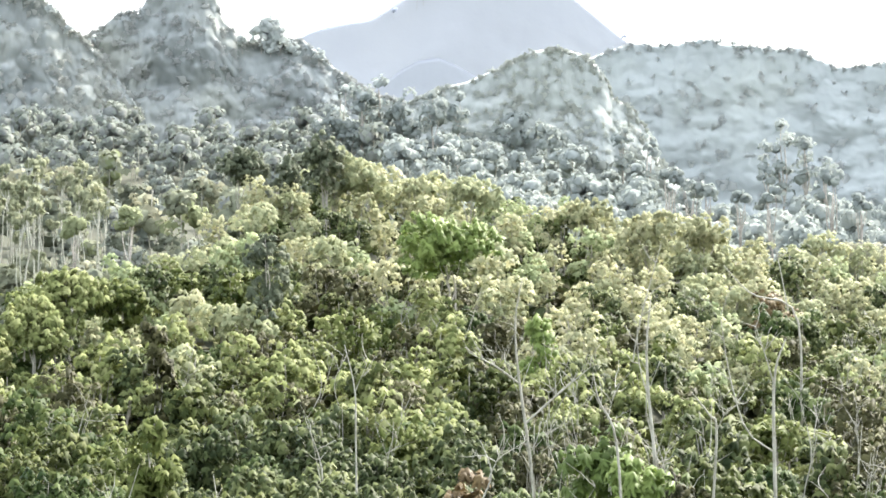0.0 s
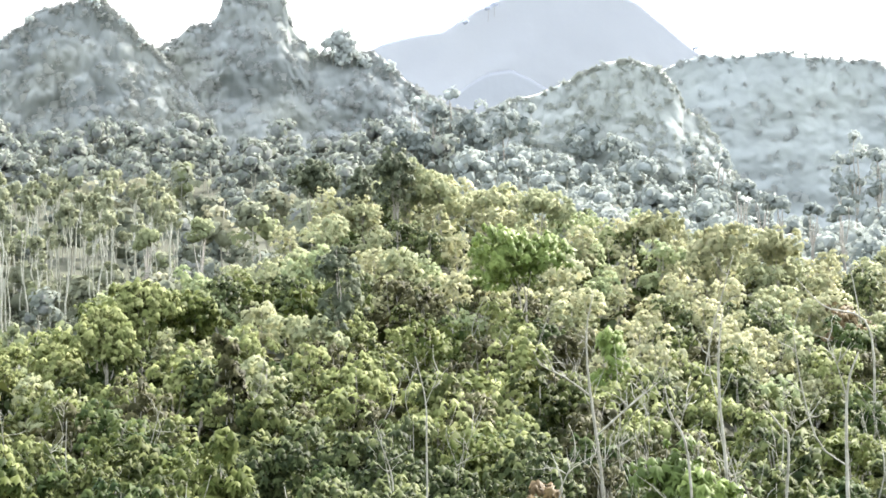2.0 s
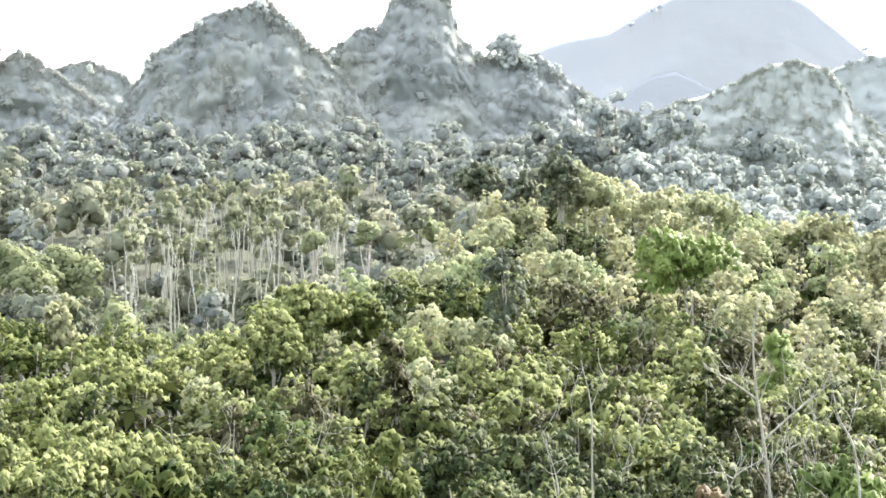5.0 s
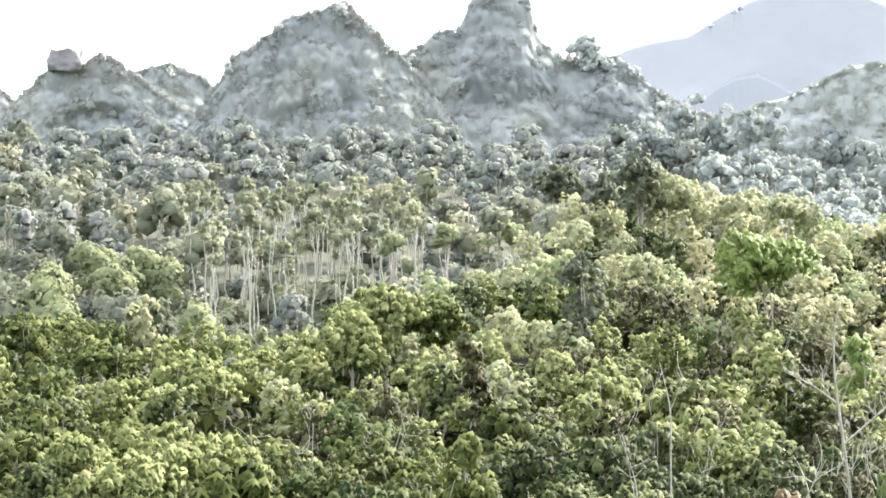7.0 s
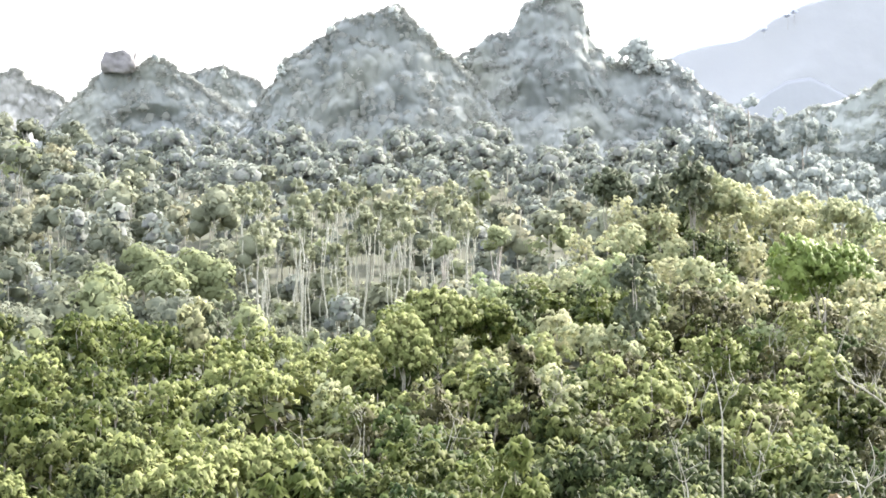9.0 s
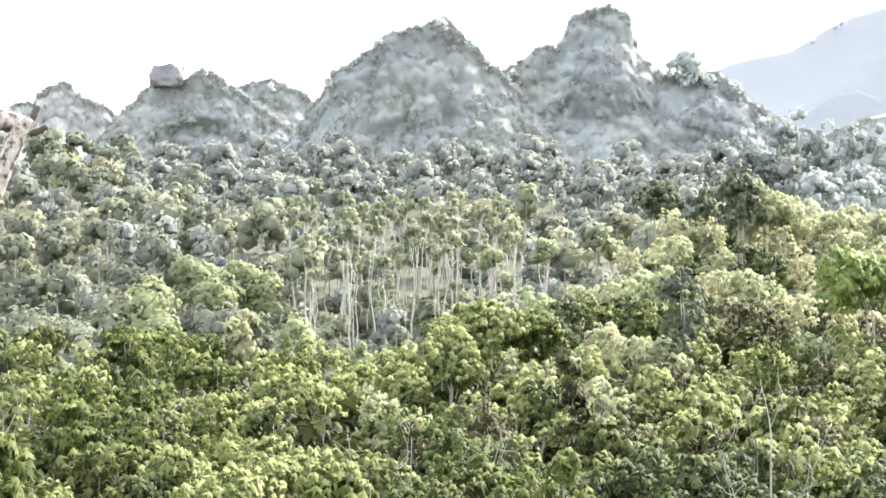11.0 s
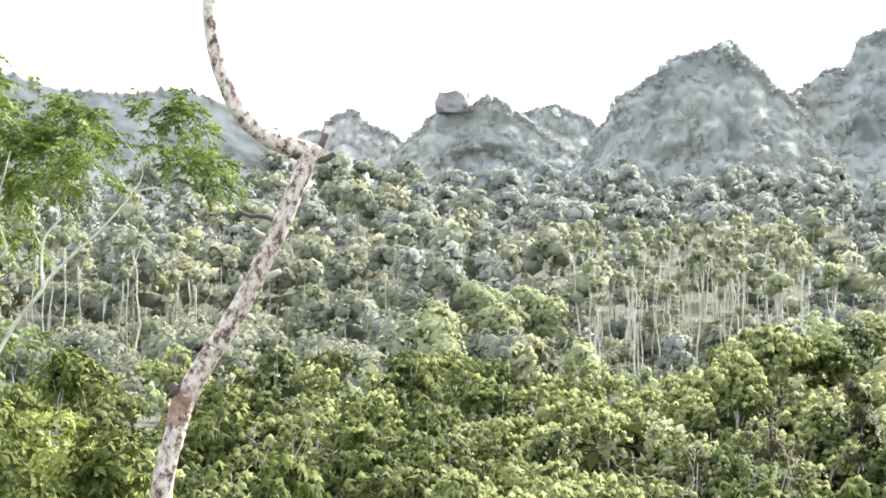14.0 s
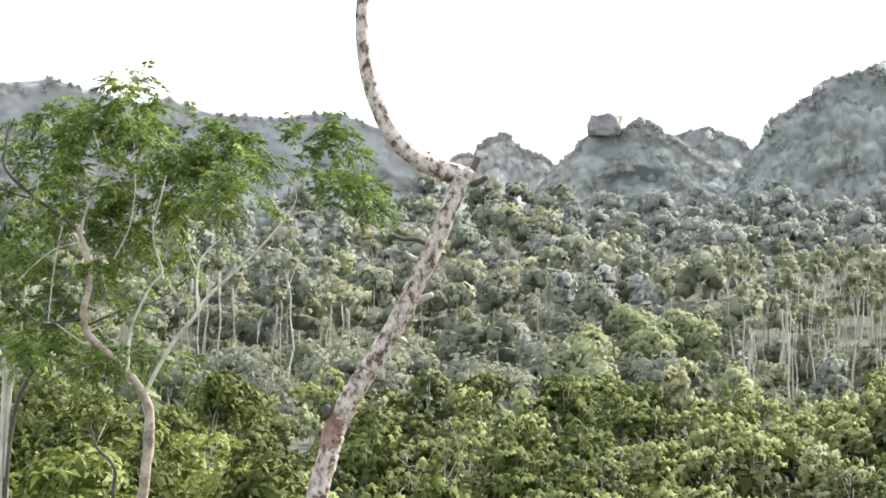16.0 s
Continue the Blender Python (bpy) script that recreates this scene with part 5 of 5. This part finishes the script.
# leafy boughs: degrees left and up, half width and half height in degrees, number of sprays
BOUGHS = [
    (31.2, 5.35, 0.9, 0.5, 90), (29.1, 6.35, 0.4, 0.25, 40), (29.45, 6.0, 0.55, 0.3, 44), (29.7, 5.35, 0.8, 0.5, 85), (27.75, 5.0, 0.75, 0.55, 85), (28.6, 4.6, 0.7, 0.5, 70), (26.9, 4.75, 0.6, 0.45, 60),
    (25.9, 4.4, 0.55, 0.45, 45), (24.3, 5.1, 0.6, 0.3, 84), (23.75, 3.95, 0.6, 0.45, 130), (24.5, 4.35, 0.35, 0.35, 28), (31.1, 4.4, 0.8, 0.45, 70), (31.7, 2.7, 0.7, 0.5, 60),
    (29.95, 4.2, 0.75, 0.45, 70), (28.5, 3.9, 0.75, 0.55, 90), (27.3, 3.9, 0.65, 0.55, 80), (29.5, 2.7, 0.6, 0.35, 45), (29.35, -0.5, 0.5, 0.35, 60), (32.0, 3.7, 0.6, 0.5, 50),
    (26.3, 3.5, 0.5, 0.3, 35), (30.6, 3.5, 0.6, 0.4, 45), (31.5, 1.1, 0.6, 0.35, 30), (29.4, 1.2, 0.5, 0.25, 20), (30.6, 1.9, 0.6, 0.3, 30), (28.0, 3.3, 0.5, 0.3, 35), (32.5, 5.2, 0.5, 0.5, 40),
    (30.2, 0.9, 0.5, 0.25, 18), (31.8, 0.2, 0.5, 0.3, 22), (24.9, 3.5, 0.3, 0.2, 14), (26.9, 2.9, 0.3, 0.2, 12), (32.2, 2.0, 0.6, 0.3, 40), (31.2, 3.1, 0.6, 0.3, 40), (31.9, 1.5, 0.5, 0.25, 30), (30.9, 0.6, 0.6, 0.3, 36), (32.1, -0.2, 0.6, 0.3, 36), (30.2, -0.4, 0.6, 0.3, 40), (31.3, -0.5, 0.5, 0.3, 30), (28.5, -0.7, 0.5, 0.2, 22),
    (29.0, 3.1, 0.6, 0.4, 60), (29.2, 2.1, 0.5, 0.3, 44), (30.3, 2.9, 0.5, 0.3, 44), (31.2, 2.2, 0.6, 0.3, 44), (30.3, 1.4, 0.5, 0.25, 30), (31.1, -0.1, 0.6, 0.25, 40),
    (29.9, -0.2, 0.4, 0.2, 30), (28.3, 1.9, 0.35, 0.25, 26), (27.6, 4.3, 0.6, 0.45, 60), (28.9, 5.4, 0.6, 0.4, 60), (26.5, 4.1, 0.5, 0.35, 44), (30.6, 5.0, 0.7, 0.4, 60),
]
for az, el, wa, we, n in BOUGHS:
    n = int(n * 0.8)
    c = spot(az, el, D2 + rng.uniform(-0.2, 1.0)) - foot
    k = D2 * 0.01745
    hubs = np.clip(rng.normal(0, 0.62, (max(3, n // 11), 3)), -1.1, 1.1) * np.array((wa * k, 0.5, we * k))
    off = hubs[rng.integers(0, len(hubs), n)] + rng.normal(0, 0.075, (n, 3))
    way = off * np.array((1, 1, 0.6)) + rng.normal(0, 0.25, (n, 3)) + np.array((0, 0, 0.1))
    part("bough", sprays(rng, c + off, way, 12, 0.32, 0.09), M_FEATHER, feather, "drooping feathery leaves")["kind"] = "stuff"

# slender companions
comp = [([(32.17, -9.0, 0.04), (32.17, -4.17, 0.036), (32.14, -1.68, 0.033), (32.01, -0.71, 0.03), (31.85, 0.55, 0.026), (31.77, 1.67, 0.025), (31.6, 2.8, 0.012)], M_STEM_PALE, "slender pale sapling with bare stem"),
        ([(32.3, -8.6, 0.04), (32.18, -3.76, 0.036), (32.0, -1.96, 0.032), (31.73, -1.12, 0.028), (31.26, -0.42, 0.022), (30.72, 0.14, 0.012)], M_BARK_DARK, "slender dark sapling with bare stem"),
        ([(32.45, -8.6, 0.04), (32.3, -3.0, 0.036), (32.25, -0.85, 0.032), (32.40, -0.3, 0.024), (32.7, 0.6, 0.012)], M_STEM_PALE, "slender pale sapling with bare stem")]
for pts, m, label in comp:
    st = stem(pts, 30.0, 30, 7, 0.05)
    g = st[0][0].copy()
    ob = thing("sapling", g, label, "tree", "saplings beside the feathery tree")
    part("trunk", stem_arrays(st, g), m, ob, smooth=True)
    c = spot(pts[-1][0], pts[-1][1], 30.0) - g
    part("bough", sprays(rng, c + rng.normal(0, 0.2, (14, 3)), rng.normal(0, 1, (14, 3)), 7, 0.3, 0.13), M_FEATHER, ob)["kind"] = "stuff"

# bright shrubs at its foot
for az, el, d, rad, n in ((31.9, -0.8, 44, 2.3, 480), (30.2, -0.95, 46, 2.2, 480), (28.3, -1.35, 48, 1.9, 420), (27.1, -1.9, 46, 1.7, 380), (26.2, -2.6, 44, 1.3, 300), (31.0, -2.0, 40, 1.6, 360), (29.2, -2.4, 41, 1.5, 340), (33.2, -1.0, 44, 2.0, 340), (25.4, -3.6, 46, 1.1, 200), (28.0, -3.0, 39, 1.2, 260), (26.85, -0.55, 58, 1.1, 180)):
    g = at_polar(az, d)
    h = EYE + d * math.tan(radians(el)) - g[2]
    wood, crown = tree_arrays(rng, h, rad, max(0.6, h - rad * 2.8), 10, n, 0.2, 8, 0.06, limbs=7, low=-0.6, width=0.5, tilt=(-0.7, 0.4))
    ob = thing("shrub", g, "tall yellow-green leafy shrub below the feathery tree", "shrub", "bright shrubs near the camera")
    part("stem", wood, M_BARK_GREY, ob, smooth=True)
    part("crown", crown, M_LIME if rng.uniform() < 0.5 else M_BRIGHT, ob)


# ---------------------------------------------------------------- palms in the valley
def palm(az, d, h, n, label="small palm with arching pale fronds in the valley"):
    g = at_polar(az, d)
    ob = thing("palm", g, label, "palm", "palms of the valley")
    part("trunk", tube(bent((0, 0, -0.5), (0, 0, h), rng, 5, 0.08), np.linspace(0.18, 0.12, 5), 7), M_BARK_GREY, ob, smooth=True)
    for i in range(n):
        a = 6.28 * i / n + rng.normal(0, 0.2)
        t = np.linspace(0, 1, 8)
        L, rise = rng.uniform(2.6, 3.6), rng.uniform(0.8, 1.5)
        mid = np.stack([np.cos(a) * t * L, np.sin(a) * t * L, h + rise * np.sin(t * 2.4) * 1.6 - t ** 2 * 1.2], -1)
        side = np.array((-math.sin(a), math.cos(a), 0))
        vs = []
        for k in range(7):
            for sgn in (-1, 1):
                b = mid[k]; tip = b + side * sgn * 0.75 * math.sin(0.5 + k / 7 * 2.4) + (mid[k + 1] - mid[k]) * 1.1 - np.array((0, 0, 0.35))
                w = (mid[k + 1] - mid[k]) * 0.42
                vs.append([b, (b + tip) / 2 + w * 0.6, tip, (b + tip) / 2 - w * 0.4])
        v = np.array(vs).reshape(-1, 3)
        part("frond", (v, np.arange(len(v)).reshape(-1, 4)), M_PALE, ob)["kind"] = "stuff"


for az, d, h in ((14.2, 300, 5.5), (13.7, 305, 6.0), (13.2, 302, 5.0), (14.6, 304, 5.5), (25.4, 300, 4.5), (24.9, 306, 5.0), (26.0, 303, 4.5), (25.0, 298, 4.0)):
    palm(az, d, h, 10)
